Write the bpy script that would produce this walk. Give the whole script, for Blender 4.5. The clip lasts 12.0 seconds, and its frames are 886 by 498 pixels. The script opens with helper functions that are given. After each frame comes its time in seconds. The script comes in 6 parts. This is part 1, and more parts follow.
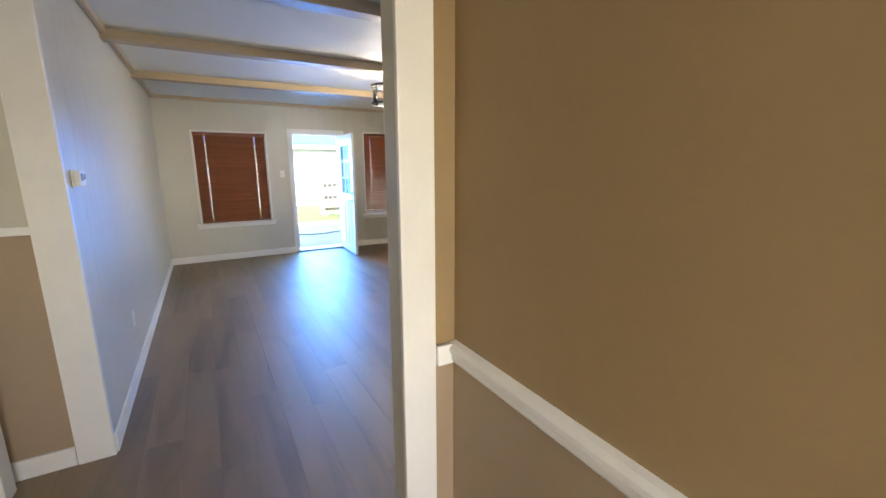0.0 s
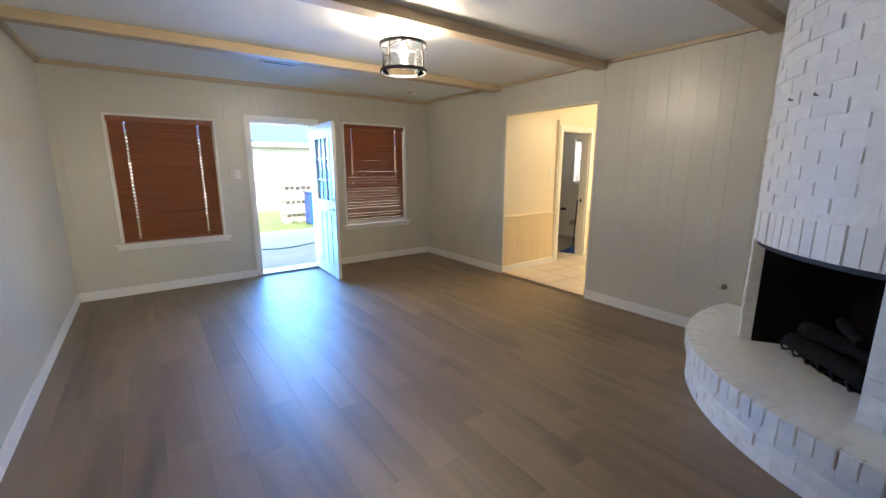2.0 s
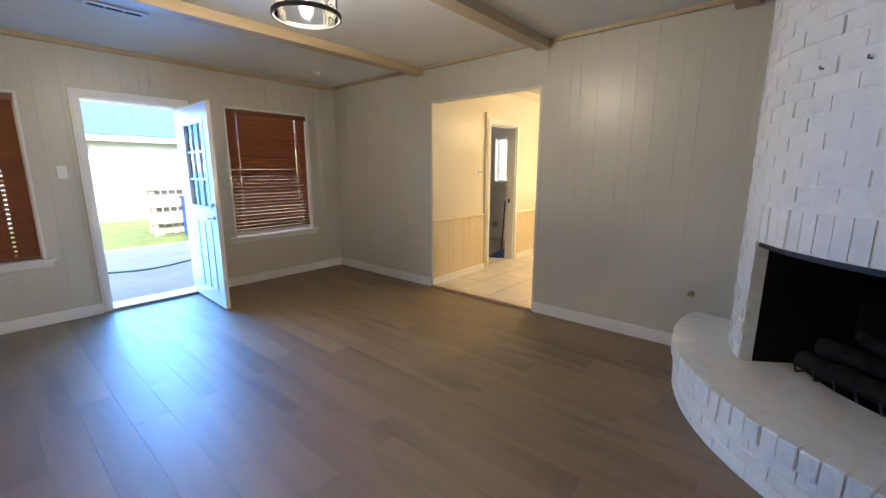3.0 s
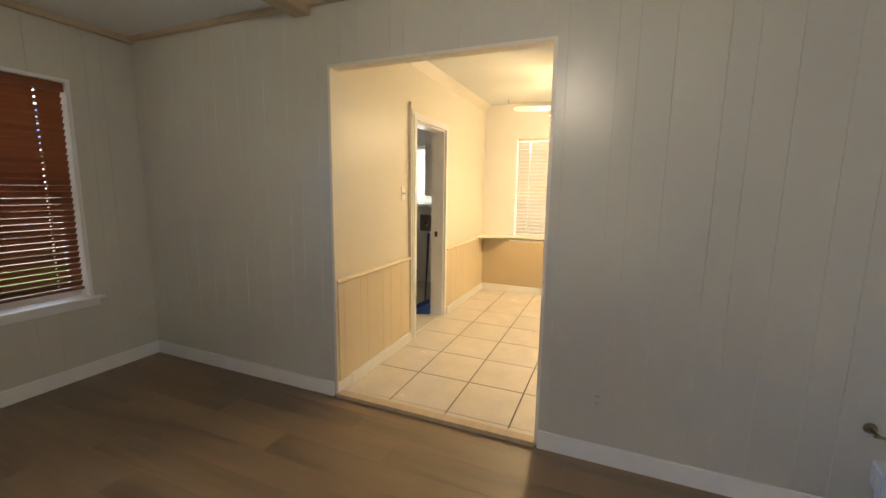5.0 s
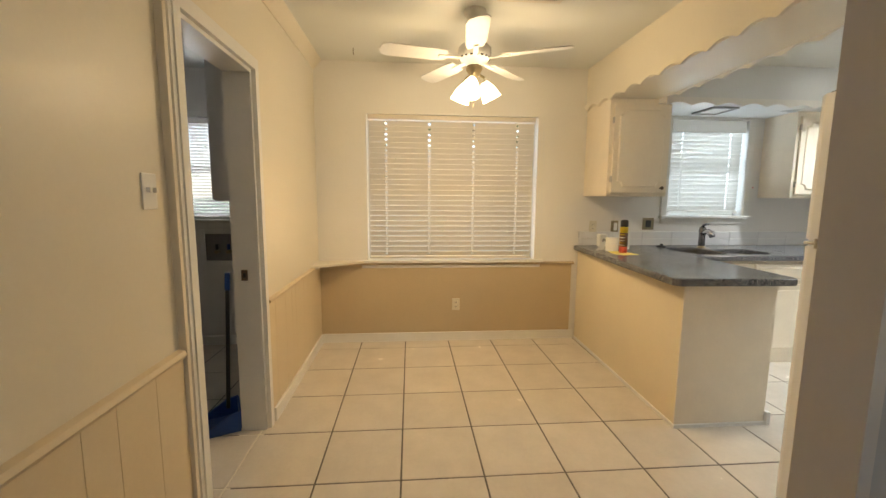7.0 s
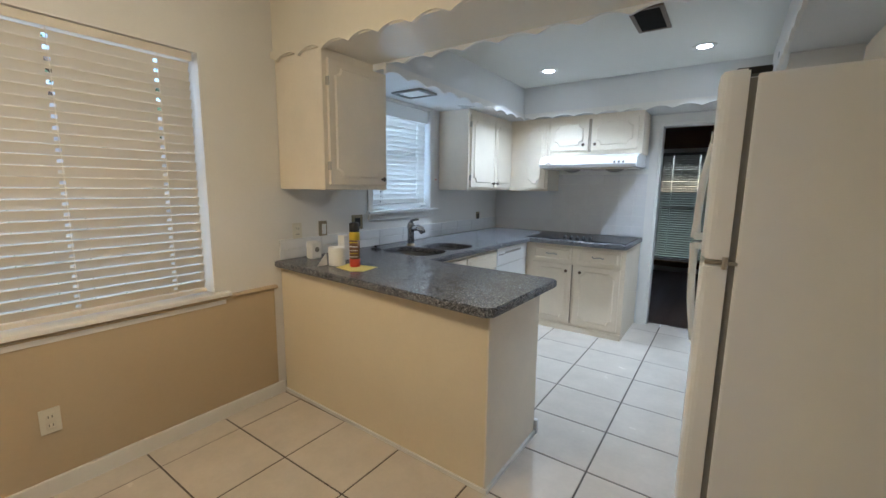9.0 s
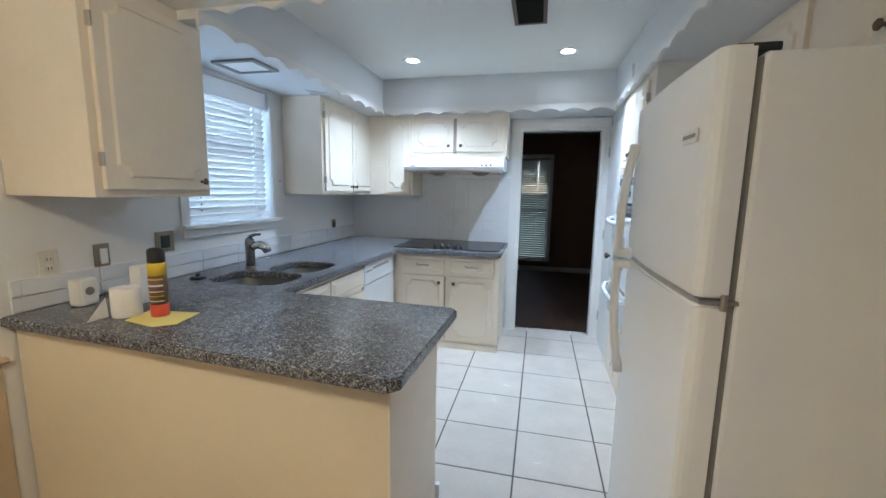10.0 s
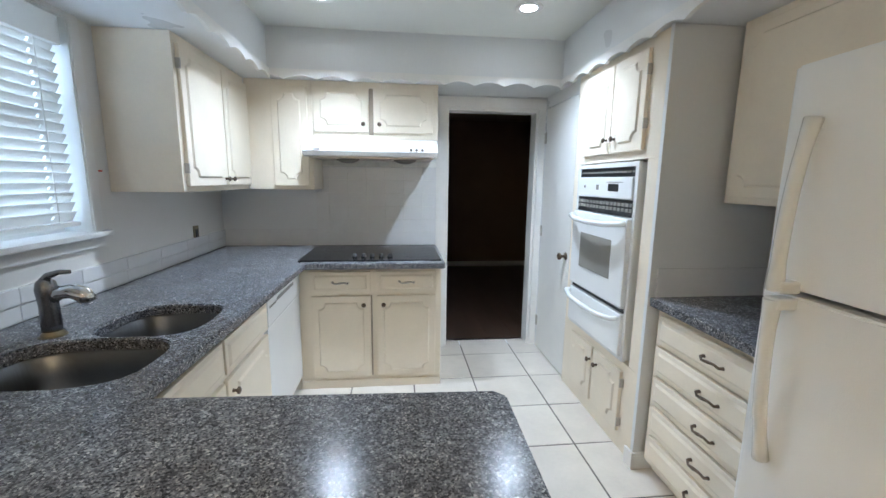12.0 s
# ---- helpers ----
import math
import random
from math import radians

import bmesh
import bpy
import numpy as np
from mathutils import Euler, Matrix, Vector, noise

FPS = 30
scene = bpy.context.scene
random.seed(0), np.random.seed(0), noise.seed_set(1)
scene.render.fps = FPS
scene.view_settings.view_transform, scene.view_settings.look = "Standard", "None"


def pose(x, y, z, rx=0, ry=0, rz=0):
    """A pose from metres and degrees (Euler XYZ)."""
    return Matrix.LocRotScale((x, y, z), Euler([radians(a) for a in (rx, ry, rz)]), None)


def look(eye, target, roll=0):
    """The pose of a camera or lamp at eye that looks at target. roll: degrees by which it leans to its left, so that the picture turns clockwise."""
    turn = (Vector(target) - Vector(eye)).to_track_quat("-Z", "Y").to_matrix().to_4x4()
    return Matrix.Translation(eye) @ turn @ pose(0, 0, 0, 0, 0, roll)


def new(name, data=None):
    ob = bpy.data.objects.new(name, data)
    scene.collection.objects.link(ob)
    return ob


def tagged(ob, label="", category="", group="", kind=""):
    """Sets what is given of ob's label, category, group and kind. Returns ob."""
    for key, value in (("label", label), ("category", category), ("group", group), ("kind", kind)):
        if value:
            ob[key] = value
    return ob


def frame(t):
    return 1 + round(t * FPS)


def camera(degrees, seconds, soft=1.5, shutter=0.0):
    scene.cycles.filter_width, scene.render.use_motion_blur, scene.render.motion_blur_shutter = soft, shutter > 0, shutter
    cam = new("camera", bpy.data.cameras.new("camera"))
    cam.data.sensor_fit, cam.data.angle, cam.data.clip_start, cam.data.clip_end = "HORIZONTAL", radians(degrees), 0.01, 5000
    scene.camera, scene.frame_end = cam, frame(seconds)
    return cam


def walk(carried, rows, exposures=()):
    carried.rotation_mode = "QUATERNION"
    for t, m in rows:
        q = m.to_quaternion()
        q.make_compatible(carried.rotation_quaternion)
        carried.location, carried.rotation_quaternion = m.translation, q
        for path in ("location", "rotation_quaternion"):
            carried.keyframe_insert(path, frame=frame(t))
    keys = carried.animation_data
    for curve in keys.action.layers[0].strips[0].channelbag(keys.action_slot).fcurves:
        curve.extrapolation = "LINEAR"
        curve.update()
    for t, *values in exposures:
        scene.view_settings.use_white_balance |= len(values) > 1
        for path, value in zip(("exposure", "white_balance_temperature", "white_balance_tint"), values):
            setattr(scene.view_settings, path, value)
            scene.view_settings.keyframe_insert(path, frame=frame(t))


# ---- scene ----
cam = camera(95.3, 12.0)
PATH = [
    (0, (0.575, -1.539, 1.507), (1.562, 0.153, 1.104), -0.2),
    (0.5, (0.553, -1.082, 1.511), (1.378, 0.697, 1.116), 0.5),
    (1, (0.582, -0.697, 1.537), (1.429, 1.072, 1.146), 0.6),
    (1.5, (0.676, -0.315, 1.526), (1.629, 1.399, 1.135), 0.0),
    (2, (0.749, 0.07, 1.476), (1.907, 1.651, 1.079), -0.0),
    (2.5, (0.894, 0.446, 1.398), (2.244, 1.863, 0.987), 0.0),
    (3, (1.161, 0.86, 1.401), (2.652, 2.137, 1.017), -0.0),
    (3.2, (1.237, 1.045, 1.403), (2.757, 2.293, 1.04), -0.2),
    (4.8, (2.43, 2.294, 1.376), (4.228, 3.125, 1.099), 0.9),
    (5, (2.599, 2.428, 1.423), (4.425, 3.188, 1.127), 0.8),
    (5.5, (3.076, 2.681, 1.469), (4.962, 3.272, 1.162), 1.2),
    (6, (3.531, 2.908, 1.36), (5.467, 3.336, 1.099), 0.6),
    (6.5, (3.934, 3.144, 1.395), (5.908, 3.298, 1.113), 0.6),
    (6.7, (4.107, 3.204, 1.356), (6.089, 3.243, 1.091), 0.5),
    (8.3, (5.249, 3.438, 1.397), (6.822, 2.24, 1.097), 0.7),
    (8.5, (5.384, 3.343, 1.418), (6.842, 2.011, 1.106), 0.5),
    (9, (5.71, 3.211, 1.411), (6.842, 1.59, 1.11), 0.7),
    (9.5, (5.951, 3.071, 1.428), (6.731, 1.254, 1.13), 0.7),
    (10, (6.102, 2.776, 1.436), (6.555, 0.849, 1.151), 1.0),
    (10.5, (6.251, 2.559, 1.453), (6.427, 0.588, 1.163), 1.1),
    (11, (6.431, 2.387, 1.465), (6.439, 0.408, 1.175), 1.2),
    (11.5, (6.586, 2.212, 1.449), (6.489, 0.24, 1.133), 0.8),
    (12, (6.704, 2.026, 1.46), (6.49, 0.065, 1.128), 0.7),
]
walk(cam, [(t, look(eye, target, roll)) for t, eye, target, roll in PATH],
     [(0.0, 3.6, 7300, 10), (1.0, 3.6, 7300, 10), (2.0, 3.4, 7500, 10), (3.2, 3.2, 7500, 10), (5.0, 3.05, 7500, 10), (6.0, 2.75, 7200, 10), (6.7, 2.35, 7100, 10), (8.3, 1.6, 5700, 10), (9.0, 1.7, 5400, 10), (10.0, 1.95, 5200, 10), (12.0, 2.0, 5600, 10)])
# ---- light ----
SUN_UP, SUN_TURN = 38.0, 200.0
world = bpy.data.worlds.new("sky")
world.use_nodes = True
scene.world = world
wn = world.node_tree.nodes
sky = wn.new("ShaderNodeTexSky")
sky.sky_type = "NISHITA"
sky.sun_disc = False
sky.sun_elevation = radians(SUN_UP)
sky.sun_rotation = radians(SUN_TURN)
sky.altitude = 20
sky.air_density, sky.dust_density, sky.ozone_density = 1.0, 0.6, 1.5
wn["Background"].inputs["Strength"].default_value = 0.15
world.node_tree.links.new(sky.outputs["Color"], wn["Background"].inputs["Color"])

sun = new("sun", bpy.data.lights.new("sun", "SUN"))
sun.data.energy, sun.data.angle, sun.data.color = 2.0, radians(0.53), (1.0, 0.95, 0.87)
a, b = radians(SUN_TURN), radians(SUN_UP)
sun.matrix_world = look((0, 0, 0), (-math.sin(a) * math.cos(b), -math.cos(a) * math.cos(b), -math.sin(b)))


def lamp(name, kind, where, watts, colour, size=0.05, aim=None):
    ob = new(name, bpy.data.lights.new(name, kind))
    ob.data.energy, ob.data.color = watts, colour
    if kind == "POINT":
        ob.data.shadow_soft_size = size
    elif kind == "SPOT":
        ob.data.shadow_soft_size, ob.data.spot_size, ob.data.spot_blend = size, radians(138), 1.0
    else:
        ob.data.size = size
    ob.matrix_world = look(where, (aim[0], aim[1] + 0.001, aim[2])) if aim else Matrix.Translation(where)
    return ob


WARM, NEUTRAL, COOL = (1.0, 0.75, 0.46), (1.0, 0.92, 0.78), (0.85, 0.935, 1.0)
LIVING_LAMP = (2.445, 2.893)
FAN = (7.075, 2.86)
CANS = [(7.13, -0.437), (5.955, -0.432)]
lamp("living_bulb", "POINT", (LIVING_LAMP[0], LIVING_LAMP[1], 2.31), 4.5, NEUTRAL, 0.03)
for k in range(3):
    t = radians(40 + 120 * k)
    lamp("fan_bulb", "POINT", (FAN[0] + 0.12 * math.cos(t), FAN[1] + 0.12 * math.sin(t), 2.03), 0.92, WARM, 0.05)
# Extra spot without a bulb of its own, added to brighten the dining floor
fan_fill = lamp("fan_light_down", "SPOT", (FAN[0], FAN[1], 1.985), 7.0, WARM, 0.09, (FAN[0], FAN[1], 0))
fan_fill.data.spot_size, fan_fill.data.spot_blend = radians(165), 0.6
for x, y in CANS:
    can = lamp("can_bulb", "SPOT", (x, y, 2.425), 30.0, COOL, 0.04, (x, y, 0))
    can.data.spot_size, can.data.spot_blend = radians(131), 1.0

# daylight in the window openings
def window_light(where, aim, width, height, watts, colour):
    ob = lamp("window_daylight", "AREA", where, watts, colour, width, aim)
    ob.data.shape, ob.data.size_y = "RECTANGLE", height
    return ob


window_light((8.31, 0.39, 1.66), (0, 0.39, 1.66), 0.8, 0.9, 6.5, (0.66, 0.83, 1.0))
window_light((8.31, 2.885, 1.44), (0, 2.885, 1.44), 1.56, 1.32, 2.2, (0.9, 0.94, 1.0))
window_light((8.31, 5.0, 1.65), (0, 5.0, 1.65), 0.9, 0.9, 6.0, (0.80, 0.85, 1.0))
window_light((1.015, 6.19, 1.335), (1.015, 0, 1.335), 1.0, 1.44, 0.6, (1.0, 0.94, 0.84))
window_light((3.76, 6.19, 1.35), (3.76, 0, 1.35), 1.0, 1.46, 0.8, (1.0, 0.94, 0.84))
# Added doorway lamp; its deep blue makes the sheen on the planks
door_day = window_light((2.372, 6.19, 1.03), (2.372, 0, -0.5), 0.80, 1.96, 6.5, (0.04, 0.28, 1.0))
door_day.data.spread = radians(115)
# added fill light in a made-up entry window, unseen behind the start of the walk
entry_fill = lamp("entry_window_daylight", "AREA", (0.55, -3.57, 1.5), 3.5, (1.0, 0.93, 0.84), 1.1, (0.55, 0.0, 1.35))

# ---- materials ----


def nodes_of(name):
    m = bpy.data.materials.new(name)
    m.use_nodes = True
    t = m.node_tree
    return m, t.nodes, t.links, t.nodes["Principled BSDF"]


def noise_node(n, l, scale, stretch=(1, 1, 1), detail=4.0, rough=0.55):
    g = n.new("ShaderNodeNewGeometry")
    mp = n.new("ShaderNodeMapping")
    mp.inputs["Scale"].default_value = stretch
    l.new(g.outputs["Position"], mp.inputs["Vector"])
    t = n.new("ShaderNodeTexNoise")
    t.inputs["Scale"].default_value = scale
    t.inputs["Detail"].default_value = detail
    t.inputs["Roughness"].default_value = rough
    l.new(mp.outputs["Vector"], t.inputs["Vector"])
    return t


def ramp(n, l, src, stops):
    r = n.new("ShaderNodeValToRGB")
    e = r.color_ramp.elements
    while len(e) < len(stops):
        e.new(0.5)
    for k, (p, c) in enumerate(stops):
        e[k].position, e[k].color = p, (*c, 1)
    l.new(src, r.inputs["Fac"])
    return r


def shade(c, f):
    return tuple(max(0.0, min(1.0, v * f)) for v in c)


def mix(n, l, a, b, fac, mode="MULTIPLY"):
    x = n.new("ShaderNodeMix")
    x.data_type, x.blend_type = "RGBA", mode
    if isinstance(fac, float):
        x.inputs[0].default_value = fac
    else:
        l.new(fac, x.inputs[0])
    for k, v in ((6, a), (7, b)):
        if isinstance(v, tuple):
            x.inputs[k].default_value = (*v, 1)
        else:
            l.new(v, x.inputs[k])
    return x.outputs[2]


def plain(name, col, rough=0.5, metal=0.0, var=0.05, scale=3.0, fine=60.0, bump=0.06, stretch=(1, 1, 1), coat=0.0, rvar=0.08, each=0.0):
    """A painted or bare surface: blotches at two scales, fine relief and uneven gloss."""
    m, n, l, p = nodes_of(name)
    big = noise_node(n, l, scale, stretch)
    fin = noise_node(n, l, fine, stretch, 2.0)
    c = ramp(n, l, big.outputs["Fac"], [(0.3, shade(col, 1 - var)), (0.7, shade(col, 1 + var))])
    f = ramp(n, l, fin.outputs["Fac"], [(0.3, (1 - var * 0.6,) * 3), (0.7, (1, 1, 1))])
    out = mix(n, l, c.outputs["Color"], f.outputs["Color"], 1.0)
    if each:
        info = n.new("ShaderNodeObjectInfo")
        e = ramp(n, l, info.outputs["Random"], [(0.0, (1 - each,) * 3), (1.0, (1, 1, 1))])
        out = mix(n, l, out, e.outputs["Color"], 1.0)
    l.new(out, p.inputs["Base Color"])
    r = n.new("ShaderNodeMapRange")
    r.inputs["To Min"].default_value, r.inputs["To Max"].default_value = max(0.02, rough - rvar), min(1.0, rough + rvar)
    l.new(big.outputs["Fac"], r.inputs["Value"])
    l.new(r.outputs["Result"], p.inputs["Roughness"])
    p.inputs["Metallic"].default_value = metal
    p.inputs["Coat Weight"].default_value = coat
    if bump:
        bn = n.new("ShaderNodeBump")
        bn.inputs["Strength"].default_value, bn.inputs["Distance"].default_value = bump, 0.004
        l.new(fin.outputs["Fac"], bn.inputs["Height"])
        l.new(bn.outputs["Normal"], p.inputs["Normal"])
    return m


def glow(name, col, strength):
    m, n, l, p = nodes_of(name)
    p.inputs["Base Color"].default_value = (*col, 1)
    p.inputs["Emission Color"].default_value = (*col, 1)
    p.inputs["Emission Strength"].default_value = strength
    return m


def glassy(name, col=(1, 1, 1), rough=0.0):
    m, n, l, p = nodes_of(name)
    p.inputs["Base Color"].default_value = (*col, 1)
    p.inputs["Transmission Weight"].default_value = 1.0
    p.inputs["Roughness"].default_value = rough
    p.inputs["IOR"].default_value = 1.45
    return m


def planks_mat(name, light, dark, rough, along=(4.2, 0.42, 4.2)):
    m, n, l, p = nodes_of(name)
    info = n.new("ShaderNodeObjectInfo")
    g = n.new("ShaderNodeNewGeometry")
    off = n.new("ShaderNodeVectorMath")
    off.operation = "MULTIPLY_ADD"
    comb = n.new("ShaderNodeCombineXYZ")
    for k in range(3):
        l.new(info.outputs["Random"], comb.inputs[k])
    off.inputs[1].default_value = (17, 31, 0)
    l.new(comb.outputs[0], off.inputs[0])
    l.new(g.outputs["Position"], off.inputs[2])
    mp = n.new("ShaderNodeMapping")
    mp.inputs["Scale"].default_value = along
    l.new(off.outputs[0], mp.inputs["Vector"])
    t = n.new("ShaderNodeTexNoise")
    t.inputs["Scale"].default_value, t.inputs["Detail"].default_value, t.inputs["Distortion"].default_value = 1.3, 6.0, 0.7
    l.new(mp.outputs["Vector"], t.inputs["Vector"])
    c = ramp(n, l, t.outputs["Fac"], [(0.28, dark), (0.5, shade(light, 0.82)), (0.74, light)])
    big = noise_node(n, l, 1.1)
    b = ramp(n, l, big.outputs["Fac"], [(0.35, (0.86, 0.86, 0.86)), (0.65, (1, 1, 1))])
    e = ramp(n, l, info.outputs["Random"], [(0.0, (0.78, 0.77, 0.76)), (0.5, (0.91, 0.91, 0.91)), (1.0, (1.06, 1.05, 1.04))])
    out = mix(n, l, mix(n, l, c.outputs["Color"], b.outputs["Color"], 1.0), e.outputs["Color"], 1.0)
    l.new(out, p.inputs["Base Color"])
    r = n.new("ShaderNodeMapRange")
    r.inputs["To Min"].default_value, r.inputs["To Max"].default_value = rough - 0.05, rough + 0.06
    l.new(t.outputs["Fac"], r.inputs["Value"])
    l.new(r.outputs["Result"], p.inputs["Roughness"])
    bn = n.new("ShaderNodeBump")
    p.inputs["Coat Weight"].default_value, p.inputs["Coat Roughness"].default_value = 0.5, 0.46
    p.inputs["Coat IOR"].default_value = 1.6
    bn.inputs["Strength"].default_value, bn.inputs["Distance"].default_value = 0.07, 0.003
    l.new(t.outputs["Fac"], bn.inputs["Height"])
    l.new(bn.outputs["Normal"], p.inputs["Normal"])
    return m


def granite_mat():
    m, n, l, p = nodes_of("granite")
    g = n.new("ShaderNodeNewGeometry")
    v = n.new("ShaderNodeTexVoronoi")
    v.inputs["Scale"].default_value = 250
    l.new(g.outputs["Position"], v.inputs["Vector"])
    s = n.new("ShaderNodeSeparateColor")
    l.new(v.outputs["Color"], s.inputs[0])
    c = ramp(n, l, s.outputs[0], [(0.0, (0.05, 0.053, 0.06)), (0.2, (0.13, 0.135, 0.15)), (0.45, (0.22, 0.228, 0.25)), (0.7, (0.34, 0.35, 0.37)), (0.93, (0.58, 0.58, 0.58))])
    c.color_ramp.interpolation = "CONSTANT"
    t = noise_node(n, l, 55, detail=5.0)
    c2 = ramp(n, l, t.outputs["Fac"], [(0.38, (0.55, 0.55, 0.55)), (0.62, (1, 1, 1))])
    big = noise_node(n, l, 9, detail=3.0)
    c3 = ramp(n, l, big.outputs["Fac"], [(0.35, (0.78, 0.76, 0.75)), (0.65, (1, 1, 1))])
    l.new(mix(n, l, mix(n, l, c.outputs["Color"], c2.outputs["Color"], 1.0), c3.outputs["Color"], 1.0), p.inputs["Base Color"])
    p.inputs["Roughness"].default_value = 0.21
    p.inputs["Specular IOR Level"].default_value = 0.25
    return m


def clear_pane(name):
    """Thin window glass: see-through with a gloss by Fresnel."""
    m, n, l, p = nodes_of(name)
    tr, gl, fr, mx = (n.new(k) for k in ("ShaderNodeBsdfTransparent", "ShaderNodeBsdfGlossy", "ShaderNodeFresnel", "ShaderNodeMixShader"))
    gl.inputs["Roughness"].default_value = 0.02
    fr.inputs["IOR"].default_value = 1.45
    l.new(fr.outputs[0], mx.inputs[0])
    l.new(tr.outputs[0], mx.inputs[1])
    l.new(gl.outputs[0], mx.inputs[2])
    l.new(mx.outputs[0], n["Material Output"].inputs["Surface"])
    return m


GREIGE = plain("greige_paint", (0.55, 0.53, 0.455), 0.32, var=0.03, scale=1.2, bump=0.05, fine=30)
GROOVE = plain("groove_paint", (0.45, 0.43, 0.37), 0.6, var=0.08)
SOFTGROOVE = plain("soft_groove_paint", (0.49, 0.47, 0.40), 0.5, var=0.05)
# Slats of the far room's blind, their dimness put into a dark grey
DENSLAT = plain("dim_grey_slat", (0.15, 0.145, 0.13), 0.5, var=0.05, each=0.1)
TRIM = plain("white_trim_paint", (0.78, 0.77, 0.74), 0.35, var=0.03, scale=5)
CEIL = plain("ceiling_paint", (0.73, 0.735, 0.69), 0.75, var=0.03, scale=0.8, bump=0.25, fine=140)
BEAM = plain("beam_paint", (0.50, 0.39, 0.26), 0.5, var=0.10, scale=2.5, stretch=(0.5, 6, 6), fine=40, bump=0.12)
CREAM = plain("cream_paint", (0.74, 0.68, 0.56), 0.38, var=0.03, scale=1.0)
# Wainscot tan in two tones: darker on the east wall, lighter on the north
TAN = plain("tan_east_tone", (0.52, 0.415, 0.27), 0.45, var=0.04, scale=1.0)
LIGHT_TAN = plain("tan_north_tone", (0.68, 0.57, 0.40), 0.45, var=0.04, scale=1.0)
WARM_WHITE = plain("warm_white_paint", (0.76, 0.74, 0.70), 0.42, var=0.03, scale=1.0)
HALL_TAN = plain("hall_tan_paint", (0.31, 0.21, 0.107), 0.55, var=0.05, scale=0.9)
HALL_LOW = plain("hall_low_paint", (0.36, 0.265, 0.175), 0.55, var=0.05, scale=0.9)
KITCH = plain("kitchen_paint", (0.72, 0.73, 0.73), 0.3, var=0.03, scale=1.0)
SPLASH = plain("backsplash_tile", (0.74, 0.74, 0.74), 0.22, var=0.03, scale=8, bump=0.02)
# Brown of the far room, darkened so that the room looks unlit
BROWN = plain("dim_room_brown", (0.16, 0.10, 0.06), 0.6, var=0.08)
CAB = plain("cabinet_paint", (0.80, 0.72, 0.59), 0.5, var=0.04, scale=4, bump=0.05)
CABIN = plain("cabinet_shadow_gap", (0.36, 0.30, 0.23), 0.6)
PENIN = plain("peninsula_paint", (0.76, 0.665, 0.485), 0.42, var=0.04, scale=1.3)
BRICK = plain("painted_brick", (0.86, 0.862, 0.82), 0.45, var=0.05, scale=14, fine=110, bump=0.55, each=0.08)
MORTAR = plain("painted_mortar", (0.83, 0.832, 0.79), 0.6, var=0.08, scale=20, bump=0.5)
SOOT = plain("sooty_firebrick", (0.035, 0.032, 0.03), 0.85, var=0.4, scale=6, bump=0.5)
LOGM = plain("ceramic_log", (0.022, 0.018, 0.015), 0.85, var=0.4, scale=12, bump=0.7)
for dull in (SOOT, LOGM):
    dull.node_tree.nodes["Principled BSDF"].inputs["Specular IOR Level"].default_value = 0.08
IRON = plain("black_iron", (0.014, 0.014, 0.015), 0.6)
WOODSLAT = plain("brown_wood_slat", (0.26, 0.085, 0.035), 0.4, var=0.16, scale=3, stretch=(0.6, 4, 20), each=0.15)
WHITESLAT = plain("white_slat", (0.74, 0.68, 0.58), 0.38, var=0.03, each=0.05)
# Lighter copy of the white slats with daylight put into the colour; translucent
DAYSLAT = plain("white_slat_daylight_tone", (0.80, 0.79, 0.76), 0.38, var=0.03, each=0.05)
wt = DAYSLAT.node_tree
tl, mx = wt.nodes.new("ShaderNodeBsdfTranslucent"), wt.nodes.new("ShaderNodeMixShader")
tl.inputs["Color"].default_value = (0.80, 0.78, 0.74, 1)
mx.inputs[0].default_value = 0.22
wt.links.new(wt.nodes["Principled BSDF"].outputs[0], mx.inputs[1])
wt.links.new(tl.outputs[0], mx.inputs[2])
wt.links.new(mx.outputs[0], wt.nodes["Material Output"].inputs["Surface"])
NICKEL = plain("brushed_nickel", (0.50, 0.47, 0.42), 0.3, metal=1.0, var=0.05)
CHROME = plain("chrome", (0.72, 0.72, 0.74), 0.1, metal=1.0, var=0.02, bump=0)
STEEL = plain("sink_steel", (0.17, 0.175, 0.18), 0.38, metal=1.0, var=0.08, scale=10, stretch=(1, 12, 1))
FAUCET = plain("worn_grey_chrome", (0.26, 0.26, 0.27), 0.28, metal=1.0, var=0.1)
BRONZE = plain("aged_bronze", (0.16, 0.12, 0.085), 0.4, metal=0.8, var=0.2, scale=30)
BLACK = plain("black_plastic", (0.02, 0.02, 0.02), 0.4)
COOKTOP = plain("black_ceramic_glass", (0.008, 0.008, 0.009), 0.16, bump=0)
COOKTOP.node_tree.nodes["Principled BSDF"].inputs["Specular IOR Level"].default_value = 0.08
SLOT = plain("dark_vent_slot", (0.012, 0.011, 0.01), 0.95)
APPL = plain("white_enamel", (0.80, 0.81, 0.81), 0.22, var=0.015, bump=0.02, fine=200)
FRIDGE = plain("white_pebbled_enamel", (0.86, 0.87, 0.87), 0.33, var=0.02, bump=0.18, fine=420)
GASKET = plain("grey_gasket", (0.25, 0.24, 0.22), 0.6)
PLASTIC = plain("ivory_plastic", (0.70, 0.66, 0.55), 0.35)
WPLASTIC = plain("white_plastic", (0.78, 0.77, 0.74), 0.35)
BRASS = plain("brass_plate", (0.30, 0.25, 0.16), 0.35, metal=0.9)
TILE = plain("cream_floor_tile", (0.69, 0.63, 0.55), 0.24, var=0.06, scale=5, fine=45, bump=0.04, each=0.06)
